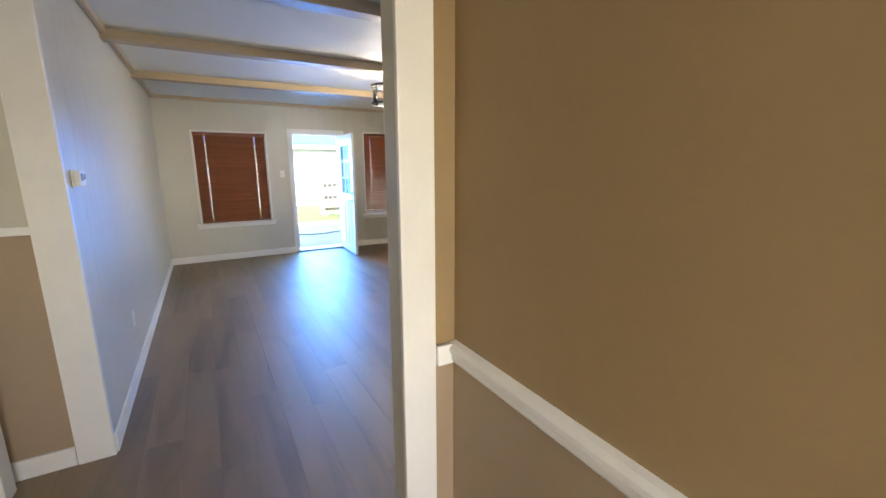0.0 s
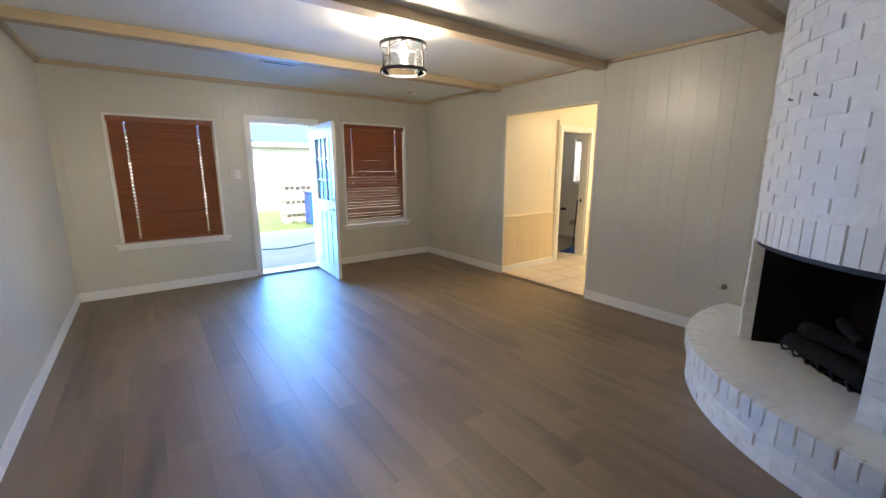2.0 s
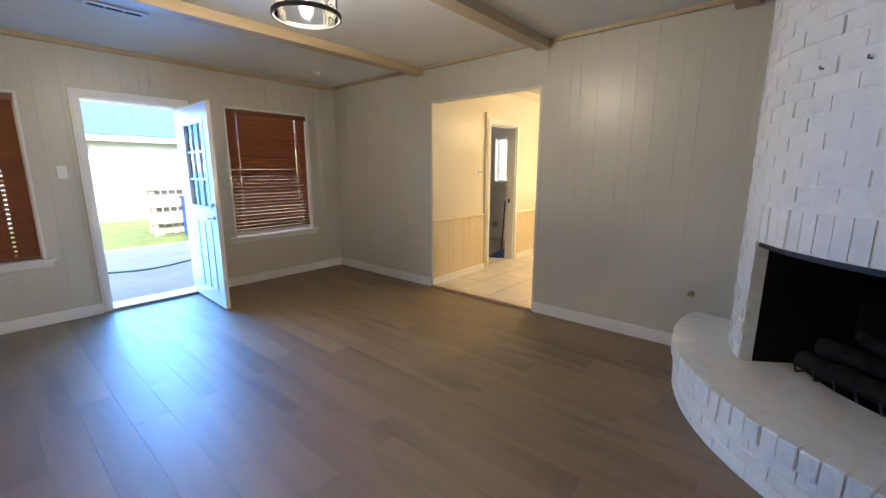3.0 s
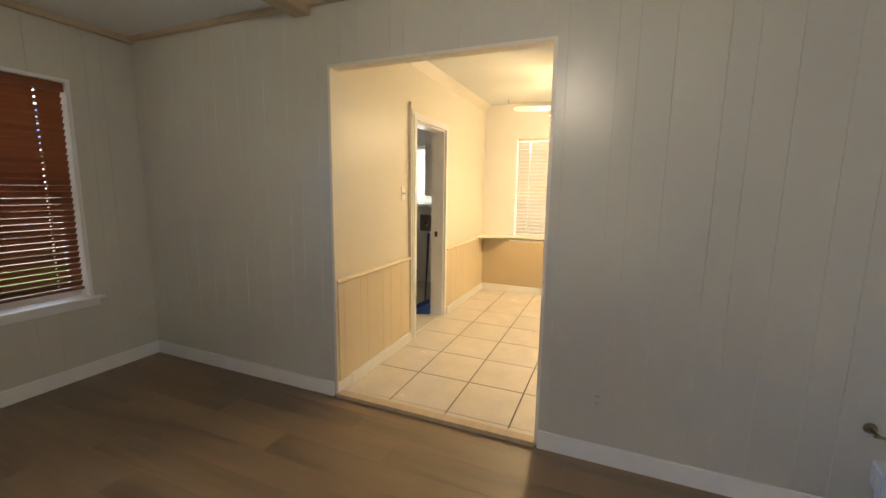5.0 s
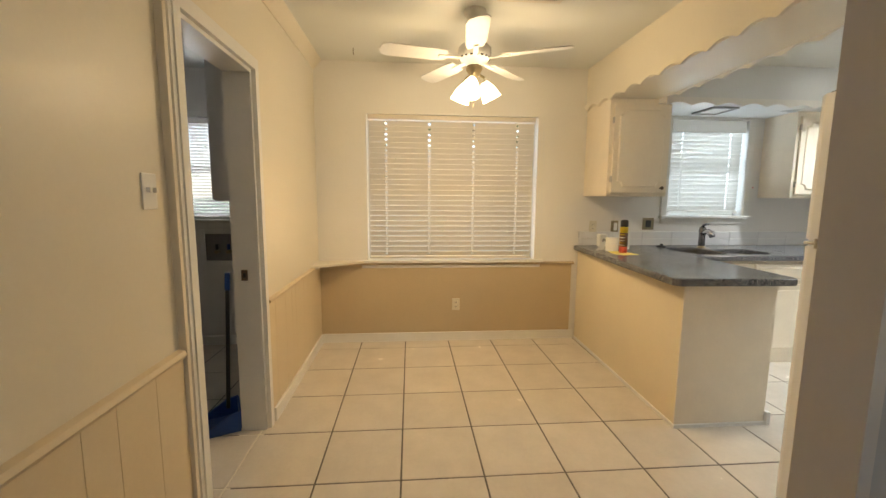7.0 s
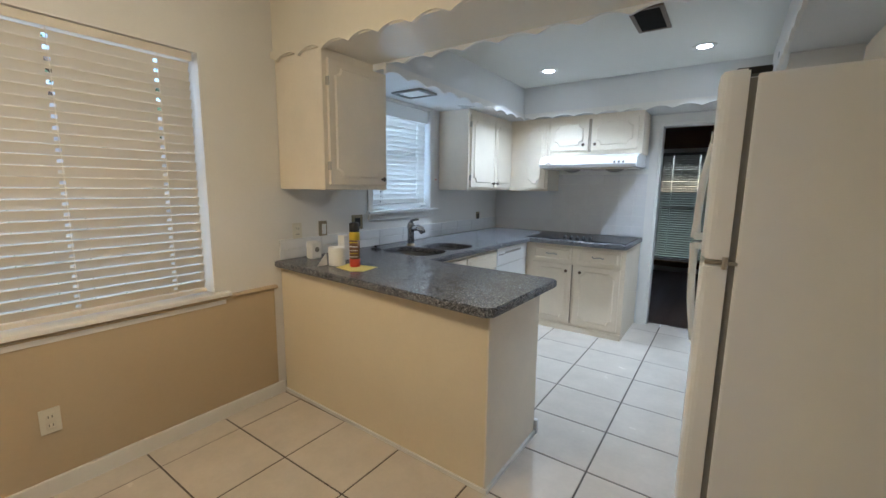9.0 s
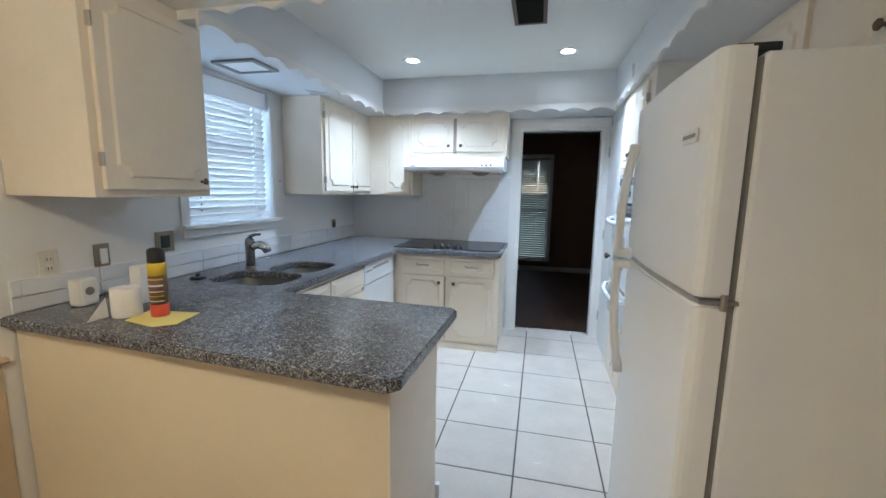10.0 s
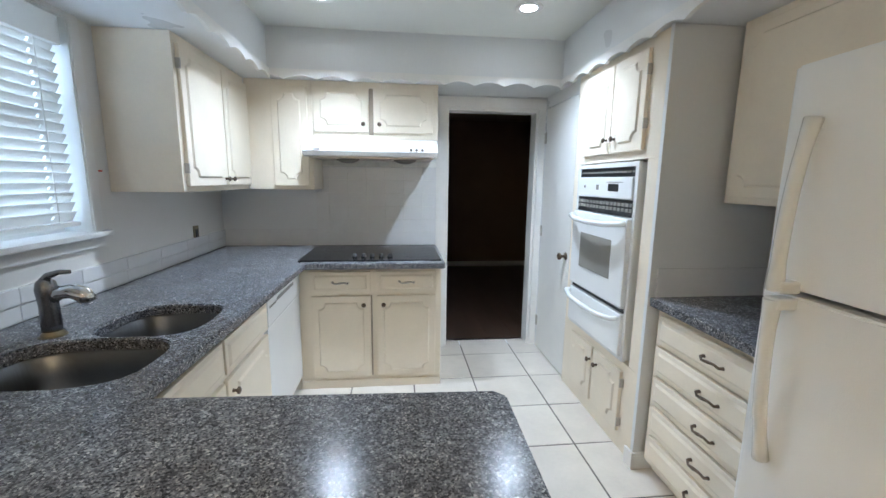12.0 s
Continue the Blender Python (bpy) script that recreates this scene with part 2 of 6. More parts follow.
GROUT = plain("dark_grout", (0.13, 0.11, 0.095), 0.8, var=0.2, scale=20)
PLANK = planks_mat("grey_brown_vinyl_plank", (0.27, 0.185, 0.105), (0.125, 0.082, 0.046), 0.52)
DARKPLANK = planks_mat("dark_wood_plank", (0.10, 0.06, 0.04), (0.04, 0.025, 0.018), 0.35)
GRANITE = granite_mat()
PANE = clear_pane("window_glass")
BULB = glow("bulb_glow", (1.0, 0.93, 0.82), 14)
SHADEGLOW = glow("lit_glass_shade", (1.0, 0.80, 0.50), 2.6)
CANGLOW = glow("can_lens_glow", (0.95, 0.98, 1.0), 9)
CONCRETE = plain("patio_concrete", (0.42, 0.415, 0.40), 0.85, var=0.12, scale=1.5, bump=0.3)
GRASS = plain("lawn_grass", (0.10, 0.15, 0.045), 0.8, var=0.35, scale=2.5, fine=30, bump=0.8)
SIDING = plain("white_siding", (0.55, 0.55, 0.54), 0.6, var=0.05)
SHINGLE = plain("blue_grey_shingle", (0.05, 0.11, 0.28), 0.8, var=0.2, scale=8)
FENCEW = plain("weathered_fence", (0.26, 0.235, 0.21), 0.8, var=0.15, scale=3, stretch=(4, 4, 0.5))
HOSE = plain("green_hose", (0.03, 0.16, 0.14), 0.5)
BLUEP = plain("blue_plastic", (0.01, 0.06, 0.28), 0.4)
PAPER = plain("paper_towel", (0.82, 0.81, 0.78), 0.9, bump=0.3)
YELLOW = plain("yellow_note", (0.80, 0.70, 0.22), 0.8)

# ---- building helpers ----
BASE = {}


def box(bm, x0, x1, y0, y1, z0, z1):
    v = [bm.verts.new(p) for p in ((x0, y0, z0), (x1, y0, z0), (x1, y1, z0), (x0, y1, z0), (x0, y0, z1), (x1, y0, z1), (x1, y1, z1), (x0, y1, z1))]
    for f in ((3, 2, 1, 0), (4, 5, 6, 7), (0, 1, 5, 4), (1, 2, 6, 5), (2, 3, 7, 6), (3, 0, 4, 7)):
        bm.faces.new([v[k] for k in f])
    return bm


def boxes(*spans):
    bm = bmesh.new()
    for s in spans:
        box(bm, *s)
    return bm


def soft(bm, w=0.004, seg=2):
    bmesh.ops.bevel(bm, geom=list(bm.edges), offset=w, segments=seg, affect="EDGES", profile=0.6)
    return bm


def rod(bm, a, b, r0, r1=None, seg=14):
    a, b = Vector(a), Vector(b)
    r1 = r0 if r1 is None else r1
    q = (b - a).to_track_quat("Z", "Y")
    rings = []
    for c, r in ((a, r0), (b, r1)):
        rings.append([bm.verts.new(c + q @ Vector((r * math.cos(6.28319 * k / seg), r * math.sin(6.28319 * k / seg), 0))) for k in range(seg)])
    for k in range(seg):
        bm.faces.new((rings[0][k], rings[0][(k + 1) % seg], rings[1][(k + 1) % seg], rings[1][k]))
    bm.faces.new(rings[0][::-1])
    bm.faces.new(rings[1])
    return bm


def lathe(bm, profile, where, seg=24, turn=None):
    """Profile of (radius, height) turned round an axis through where."""
    where = Vector(where)
    turn = turn or Matrix.Identity(3)
    rings = []
    for r, z in profile:
        rings.append([bm.verts.new(where + turn @ Vector((r * math.cos(6.28319 * k / seg), r * math.sin(6.28319 * k / seg), z))) for k in range(seg)])
    for a, b in zip(rings, rings[1:]):
        for k in range(seg):
            f = bm.faces.new((a[k], a[(k + 1) % seg], b[(k + 1) % seg], b[k]))
            f.smooth = True
    bm.faces.new(rings[0][::-1])
    bm.faces.new(rings[-1])
    return bm


def tube(bm, pts, r, seg=8):
    pts = [Vector(p) for p in pts]
    rings = []
    for k, c in enumerate(pts):
        d = (pts[min(k + 1, len(pts) - 1)] - pts[max(k - 1, 0)]).normalized()
        q = d.to_track_quat("Z", "Y")
        rr = r[k] if isinstance(r, (list, tuple)) else r
        rings.append([bm.verts.new(c + q @ Vector((rr * math.cos(6.28319 * j / seg), rr * math.sin(6.28319 * j / seg), 0))) for j in range(seg)])
    for a, b in zip(rings, rings[1:]):
        for j in range(seg):
            f = bm.faces.new((a[j], a[(j + 1) % seg], b[(j + 1) % seg], b[j]))
            f.smooth = True
    bm.faces.new(rings[0][::-1])
    bm.faces.new(rings[-1])
    return bm


def extrude_poly(bm, pts, axis, a, b):
    """A flat outline pts, pushed along axis ('x', 'y' or 'z') from a to b."""
    def at(p, w):
        return {"x": (w, p[0], p[1]), "y": (p[0], w, p[1]), "z": (p[0], p[1], w)}[axis]
    lo = [bm.verts.new(at(p, a)) for p in pts]
    hi = [bm.verts.new(at(p, b)) for p in pts]
    n = len(pts)
    bm.faces.new(lo)
    bm.faces.new(hi[::-1])
    for k in range(n):
        bm.faces.new((lo[k], hi[k], hi[(k + 1) % n], lo[(k + 1) % n]))
    bmesh.ops.recalc_face_normals(bm, faces=bm.faces[:])
    return bm


def mesh_from(name, bm, material):
    bmesh.ops.recalc_face_normals(bm, faces=bm.faces[:])
    me = bpy.data.meshes.new(name)
    bm.to_mesh(me)
    bm.free()
    me.materials.append(material)
    return me


def thing(name, where, label, category, group="", kind=""):
    ob = new(name)
    ob.empty_display_size = 0.1
    ob.location = where
    BASE[ob.name] = Vector(where)
    return tagged(ob, label, category, group, kind)


def part(name, bm, material, parent, label="", smooth=False):
    base = BASE.get(parent.name, Vector((0, 0, 0)))
    bmesh.ops.translate(bm, verts=bm.verts[:], vec=-base)
    me = mesh_from(name, bm, material)
    if smooth:
        for p in me.polygons:
            p.use_smooth = True
    ob = new(name, me)
    ob.parent = parent
    BASE[ob.name] = base
    if label:
        ob["label"] = label
    return ob


def solid(name, bm, material, label, category, kind="", group=""):
    ob = new(name, mesh_from(name, bm, material))
    BASE[ob.name] = Vector((0, 0, 0))
    return tagged(ob, label, category, group, kind)


def piece(name, me, parent, where=(0, 0, 0), rz=0.0, rx=0.0, ry=0.0, scale=None):
    """One of many alike pieces on shared mesh data."""
    ob = new(name, me)
    ob.parent = parent
    m = pose(*(Vector(where) - BASE.get(parent.name, Vector((0, 0, 0)))), rx, ry, rz)
    ob.matrix_basis = m @ Matrix.Diagonal((*scale, 1)) if scale else m
    return ob


def wall_spans(along, a0, a1, b0, b1, z0, z1, holes):
    """Boxes of a wall that runs along x or y from a0 to a1, b0 to b1 thick, with holes (a, a, z, z) through it."""
    cuts = sorted({a0, a1, *[h[0] for h in holes], *[h[1] for h in holes]})
    out = []
    for p, q in zip(cuts, cuts[1:]):
        mid, z = (p + q) / 2, z0
        for h in sorted([h for h in holes if h[0] < mid < h[1]], key=lambda h: h[2]):
            if h[2] > z + 1e-4:
                out.append((p, q, z, h[2]))
            z = h[3]
        if z < z1 - 1e-4:
            out.append((p, q, z, z1))
    return [(p, q, b0, b1, u, w) if along == "x" else (b0, b1, p, q, u, w) for p, q, u, w in out]


def wall(name, along, a0, a1, b0, b1, z0, z1, holes, material, label):
    return solid(name, boxes(*wall_spans(along, a0, a1, b0, b1, z0 - 0.04, z1, holes)), material, label, "wall", "structure")


PATTERN = (0.105, 0.20, 0.15, 0.09, 0.225, 0.125, 0.18, 0.145)
panels_todo = []


def panelling(parent, along, a0, a1, face, out, z0, z1, holes, material, thick=0.005, phase=0):
    """Grooved boards on a wall's face; laid at the end of the file."""
    panels_todo.append((parent, along, a0, a1, face, out, z0, z1, holes, material, thick, phase))


def lay_panels():
    for parent, along, a0, a1, face, out, z0, z1, holes, material, thick, phase in panels_todo:
        cuts, a, k = {a0, a1, *[c for h in holes for c in h[:2]]}, a0, phase
        fixed = sorted(cuts)
        while a < a1 - 0.05:
            a += PATTERN[k % len(PATTERN)]
            k += 1
            if a < a1 and all(abs(a - c) > 0.03 for c in fixed):
                cuts.add(a)
        gap = 0.0005
        cuts = sorted(cuts)
        for p, q in zip(cuts, cuts[1:]):
            for s in wall_spans("x", p, q, 0, 1, z0, z1, [(p, q, h[2], h[3]) for h in holes if h[0] <= p + 1e-4 and h[1] >= q - 1e-4]):
                lo, hi = s[0] + (0 if p in fixed else gap), s[1] - (0 if q in fixed else gap)
                e, o = 0.0008, face + out * thick
                i = face
                bm = bmesh.new()
                ring = [(lo, i), (lo, o - out * e), (lo + e, o), (hi - e, o), (hi, o - out * e), (hi, i)]
                if along == "y":
                    ring = [(v, u) for u, v in ring]
                extrude_poly(bm, ring, "z", s[4], s[5])
                ob = new("panel", mesh_from("panel", bm, material))
                ob.parent = parent


def skirting(name, spans, label="white painted wooden baseboard", h=0.085):
    """spans: (x0, x1, y0, y1) runs of baseboard, each an eased board."""
    for k, (x0, x1, y0, y1) in enumerate(spans):
        bm = box(bmesh.new(), x0, x1, y0, y1, -0.02, h)
        soft(bm, 0.004, 2)
        solid(name, bm, TRIM, label, "baseboard", "structure")

# ---- structure ----
LX, LY0, LY1, LZ = 4.76, -0.425, 6.0, 2.55      # living room
DX0, DX1, DY0, DY1, DZ = 4.90, 8.12, 1.64, 4.12, 2.55   # dining room
KY0, KZ = -1.40, 2.45                           # kitchen
OP = (2.73, 4.12, 0.0, 2.17)                   # opening from living to dining
FRONT_HOLES = [(0.475, 1.535, 0.595, 2.05), (1.945, 2.80, 0.0, 2.075), (3.24, 4.30, 0.585, 2.12)]
EAST_HOLES = [(2.085, 3.675, 0.78, 2.115), (0.0, 0.795, 1.205, 2.135), (4.55, 5.45, 1.15, 2.05)]

w = wall("wall_north", "x", -0.2, 8.32, LY1, LY1 + 0.2, 0, 2.75, FRONT_HOLES, SOFTGROOVE, "painted wood-panelled front wall with door and windows")
panelling(w, "x", 0.0, LX, LY1, -1, 0, LZ, FRONT_HOLES, GREIGE, phase=3)
w = wall("wall_west", "y", 1.04, LY1, -0.14, 0.0, 0, 2.75, [], SOFTGROOVE, "painted wood-panelled living room side wall")
panelling(w, "y", 1.04, LY1, 0.0, 1, 0, LZ, [], GREIGE, phase=5)
w = wall("wall_east", "y", -1.54, LY1, LX, 4.83, 0, 2.75, [OP], GROOVE, "painted wood-panelled wall with the dining room opening")
panelling(w, "y", LY0, LY1, LX, -1, 0, LZ, [OP], GREIGE, phase=1)
wall("wall_south", "x", 1.033, LX, -0.51, LY0, 0, 2.75, [], GREIGE, "greige painted back wall of the living room")
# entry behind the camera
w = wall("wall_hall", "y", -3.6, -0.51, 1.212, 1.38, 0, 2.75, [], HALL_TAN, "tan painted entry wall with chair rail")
solid("wainscot_hall", boxes((1.205, 1.212, -3.6, -0.51, -0.02, 0.90), (1.137, 1.205, -0.522, -0.517, -0.02, 0.90)), HALL_LOW, "lower tan painted wainscot of the entry", "wainscot", "structure")
wall("wall_hall_end", "x", -2.2, 1.24, -3.74, -3.6, 0, 2.75, [(-0.05, 1.15, 0.9, 2.1)], WARM_WHITE, "plain unseen end wall of the entry with a made-up window")
wall("wall_hall_west", "y", -3.6, 1.04, -2.34, -2.2, 0, 2.75, [], WARM_WHITE, "plain side wall of the entry")
wall("wall_hall_north", "x", -2.2, -0.14, 1.04, 1.18, 0, 2.75, [], GREIGE, "greige entry wall above brown wainscot")
solid("wainscot_hall_north", boxes((-2.2, -0.14, 1.033, 1.04, -0.02, 1.20)), HALL_LOW, "brown painted wainscot of the entry", "wainscot", "structure")
solid("trim_hall_rail", soft(boxes((-2.2, -0.14, 1.01, 1.04, 1.20, 1.24)), 0.004), TRIM, "white painted chair rail", "trim", "structure")
solid("trim_hall_post", soft(boxes((-0.46, -0.36, 0.84, 0.95, -0.02, 2.45)), 0.004), TRIM, "white painted door casing post", "trim", "structure")
solid("trim_left_jamb", soft(boxes((-0.145, 0.012, 1.012, 1.05, -0.02, 2.545)), 0.004), TRIM, "white painted wall end casing", "trim", "structure")
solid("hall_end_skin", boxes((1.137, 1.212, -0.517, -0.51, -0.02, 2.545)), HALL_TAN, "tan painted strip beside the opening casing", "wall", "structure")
bm = boxes((1.028, 1.137, -0.532, -0.512, -0.02, 2.545))
solid("trim_right_jamb", soft(bm, 0.004), TRIM, "white painted opening casing", "trim", "structure")
# moulded chair rail of the entry
bm = bmesh.new()
prof = [(1.212, 0.90), (1.194, 0.903), (1.186, 0.915), (1.186, 0.93), (1.178, 0.94), (1.178, 0.955), (1.192, 0.965), (1.212, 0.968)]
extrude_poly(bm, prof, "y", -3.6, -0.523)
bm2 = boxes((1.138, 1.194, -0.542, -0.523, 0.90, 0.965))
solid("trim_chair_rail", bm, TRIM, "white moulded chair rail on the entry wall", "trim", "structure")
solid("trim_chair_rail_return", soft(bm2, 0.004), TRIM, "white moulded chair rail end", "trim", "structure")

# dining and laundry
LD = (5.96, 6.67, 0.0, 2.03)
w = wall("wall_dining_north", "x", 4.83, 8.12, DY1, DY1 + 0.14, 0, 2.75, [LD], CREAM, "cream painted dining wall with the laundry doorway")
solid("wainscot_dining_north", boxes((4.907, 5.84, 4.112, 4.12, 0, 0.77), (6.745, 8.12, 4.112, 4.12, 0, 0.735)), LIGHT_TAN, "tan painted wainscot backing", "wainscot", "structure")
for o, x0, x1, zt in ((bpy.data.objects["wainscot_dining_north"], 4.907, 5.84, 0.77), (bpy.data.objects["wainscot_dining_north"], 6.745, 8.12, 0.735)):
    panelling(o, "x", x0, x1, 4.112, -1, 0, zt, [], LIGHT_TAN, 0.006, phase=2 if x0 < 5 else 0)
w = wall("wall_far", "y", -1.54, 6.0, DX1, DX1 + 0.2, 0, 2.75, EAST_HOLES, WARM_WHITE, "off-white outer wall with dining, kitchen and laundry windows")
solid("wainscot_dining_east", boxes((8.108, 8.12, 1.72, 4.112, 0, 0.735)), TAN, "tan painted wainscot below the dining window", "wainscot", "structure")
solid("wall_dining_west_skin", boxes((4.83, 4.835, -1.5, 2.73, 0, 2.55)), CREAM, "cream painted wall beside the opening", "wall", "structure")
wall("wall_kitchen_south", "x", 4.76, 8.12, KY0 - 0.14, KY0, 0, 2.75, [(5.537, 6.312, 0.0, 2.052)], KITCH, "white painted kitchen end wall with a doorway")
# moulded rails of the dining room
def rail(name, pts, axis, a, b, label="cream painted chair rail"):
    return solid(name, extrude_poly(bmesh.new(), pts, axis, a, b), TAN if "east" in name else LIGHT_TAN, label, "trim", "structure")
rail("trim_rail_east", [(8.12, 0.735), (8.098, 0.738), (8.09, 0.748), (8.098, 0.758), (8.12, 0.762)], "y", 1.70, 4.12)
rail("trim_rail_north", [(4.12, 0.770), (4.098, 0.773), (4.09, 0.785), (4.098, 0.800), (4.12, 0.805)], "x", 4.907, 5.84)
rail("trim_rail_opening", [(4.1015, 0.770), (4.094, 0.773), (4.088, 0.785), (4.094, 0.800), (4.1015, 0.805)], "x", 4.772, 4.906)
solid("wainscot_opening", soft(boxes((4.776, 4.838, 4.095, 4.1015, 0.0, 0.77), (4.8385, 4.906, 4.095, 4.1015, 0.0, 0.77)), 0.001, 1), LIGHT_TAN, "tan painted wainscot boards in the opening", "wainscot", "structure")
rail("trim_rail_short", [(4.12, 0.735), (4.10, 0.738), (4.094, 0.748), (4.10, 0.758), (4.12, 0.762)], "x", 6.745, 8.09)
# laundry
wall("wall_laundry_west", "y", 4.26, 6.0, 4.83, 4.98, 0, 2.75, [], WARM_WHITE, "plain laundry side wall")
# room beyond the kitchen; brown walls with its dimness put into the colour
wall("wall_den_south", "x", 3.4, 8.3, -4.96, -4.82, 0, 2.75, [(5.93, 6.75, 0.18, 2.06)], BROWN, "brown painted wall with a window, its colour darkened for dimness")
wall("wall_den_east", "y", -4.82, -1.54, 7.6, 7.74, 0, 2.75, [], BROWN, "brown painted side wall, its colour darkened for dimness")
wall("wall_den_west", "y", -4.82, -1.54, 3.4, 3.54, 0, 2.75, [], BROWN, "brown painted side wall, its colour darkened for dimness")
wall("wall_den_north", "x", 3.54, 4.76, -1.68, -1.54, 0, 2.75, [], BROWN, "brown painted wall, its colour darkened for dimness")
solid("den_skin", boxes((4.76, 5.43, -1.552, -1.54, 0, 2.5), (6.42, 7.6, -1.552, -1.54, 0, 2.5)), BROWN, "brown painted wall beside the doorway, its colour darkened for dimness", "wall", "structure")

# ceilings
solid("ceiling_living", boxes((-2.3, 4.80, -3.7, 6.05, LZ, 2.70)), CEIL, "white textured living room ceiling", "ceiling", "structure")
solid("ceiling_dining", boxes((4.80, 8.16, 1.30, 4.16, DZ, 2.70)), CEIL, "white textured dining room ceiling", "ceiling", "structure")
solid("ceiling_kitchen", boxes((4.80, 8.16, -1.45, 1.32, KZ, 2.60)), CEIL, "white painted kitchen ceiling", "ceiling", "structure")
solid("ceiling_laundry", boxes((4.85, 8.16, 4.2, 6.05, 2.45, 2.60)), CEIL, "white laundry ceiling", "ceiling", "structure")
# Takes the walls' dark brown, so its dimness is colour
solid("ceiling_den", boxes((3.4, 7.7, -4.9, -1.5, 2.45, 2.60)), BROWN, "far room ceiling, dimness put into its brown colour", "ceiling", "structure")
# Unseen slab, added to block sky light and shade the patio
solid("roof_slab", boxes((-3.0, 9.2, -5.6, 6.5, 2.75, 2.95)), SIDING, "unseen flat slab over the house that blocks the sky", "roof", "structure")

# ceiling beams and crown strips of the living room
for y in (1.24, 2.727, 4.30):
    bm = soft(boxes((0.0, LX, y - 0.065, y + 0.065, 2.472, LZ)), 0.006)
    solid("ceiling_beam", bm, BEAM, "tan painted boxed wooden ceiling beam", "beam", "structure", "ceiling beams")
for s in ((0.0, LX, 5.955, 5.993, 2.50, LZ), (0.007, 0.05, 1.0, 5.955, 2.51, LZ), (4.713, 4.753, LY0, 5.955, 2.515, LZ)):
    solid("trim_crown", soft(boxes(s), 0.008), BEAM, "tan painted crown strip", "trim", "structure")
# cove moulding of the dining room
for pts, axis, a, b in (([(4.12, 2.47), (4.112, 2.47), (4.085, 2.50), (4.055, 2.535), (4.045, 2.55), (4.12, 2.55)], "x", 4.905, 8.12),
                        ([(8.12, 2.47), (8.112, 2.47), (8.085, 2.50), (8.055, 2.535), (8.045, 2.55), (8.12, 2.55)], "y", 1.64, 4.05)):
    if axis == "x":
        solid("trim_cove", extrude_poly(bmesh.new(), pts, axis, a, b), CREAM, "cream painted cove moulding", "trim", "structure")

# baseboards
skirting("baseboard", [(0.007, 1.88, 5.978, 5.993), (2.87, 4.753, 5.978, 5.993), (0.007, 0.022, 1.04, 5.978), (4.738, 4.753, 4.13, 5.978), (4.738, 4.753, 1.30, 2.73),
                       (4.745, 4.905, 4.093, 4.107), (4.905, 5.84, 4.090, 4.106), (6.745, 8.10, 4.090, 4.106), (8.092, 8.108, 1.68, 4.09),
                       (-2.2, -0.15, 1.018, 1.033), (1.189, 1.205, -3.6, -0.525), (3.6, 7.6, -4.82, -4.805), (4.98, 8.1, 5.98, 6.0), (8.10, 8.12, 4.26, 5.98)])

# door casings
def casing(name, along, a0, a1, top, face, out, wdt=0.085, label="white painted door casing"):
    t = 0.018
    bm = bmesh.new()
    for s in ((a0 - wdt, a0, 0, top), (a1, a1 + wdt, 0, top), (a0 - wdt, a1 + wdt, top, top + wdt)):
        lo, hi = sorted((face, face + out * t))
        box(bm, *((s[0], s[1], lo, hi) if along == "x" else (lo, hi, s[0], s[1])), s[2], s[3])
        lo, hi = sorted((face + out * t, face + out * (t + 0.007)))
        e = 0.02
        s2 = (s[0] + (e if s[0] < a0 else 0), s[1] - (e if s[1] > a1 else 0), s[2], s[3] - (e if s[2] else 0))
        box(bm, *((s2[0], s2[1], lo, hi) if along == "x" else (lo, hi, s2[0], s2[1])), s2[2], s2[3])
    return solid(name, bm, TRIM, label, "trim", "structure")


def lining(name, along, a0, a1, top, b0, b1, material=None):
    t = 0.018
    spans = [(a0, a0 + t, b0, b1, 0, top), (a1 - t, a1, b0, b1, 0, top), (a0 + t, a1 - t, b0, b1, top - t, top)]
    if along == "y":
        spans = [(s[2], s[3], s[0], s[1], s[4], s[5]) for s in spans]
    return solid(name, boxes(*spans), material or TRIM, "white painted door lining", "trim", "structure")


casing("trim_front_door", "x", 1.945, 2.80, 2.075, 5.993, -1, 0.065)
lining("trim_front_door_lining", "x", 1.945, 2.80, 2.075, 5.995, 6.2)
casing("trim_laundry_door", "x", 5.96, 6.67, 2.03, 4.12, -1, 0.065)
lining("trim_laundry_lining", "x", 5.96, 6.67, 2.03, 4.118, 4.26)
casing("trim_kitchen_door", "x", 5.537, 6.312, 2.052, KY0, 1, 0.085)
lining("trim_kitchen_lining", "x", 5.537, 6.312, 2.052, -1.54, -1.398)
solid("trim_panel_edge", soft(boxes((5.842, 5.862, 4.092, 4.12, 0.0, 2.165)), 0.002), CREAM, "cream painted panel edge strip beside the laundry door", "trim", "structure")
# thin painted corner of the dining opening and its raised threshold strip
solid("trim_opening", boxes((4.753, 4.835, OP[0], OP[0] + 0.018, 0, OP[3]), (4.753, 4.906, OP[1] - 0.018, OP[1], 0, OP[3]), (4.753, 4.835, OP[0] + 0.018, OP[1] - 0.018, OP[3] - 0.018, OP[3])), CREAM, "cream painted lining of the opening", "trim", "structure")
solid("threshold_strip", soft(boxes((4.735, 4.80, OP[0] + 0.018, OP[1] - 0.018, -0.02, 0.010)), 0.004), BEAM, "wooden threshold strip between planks and tiles", "threshold", "structure")
solid("threshold_front", soft(boxes((1.965, 2.78, 5.985, 6.22, -0.02, 0.014)), 0.005), NICKEL, "metal front door threshold", "threshold", "structure")


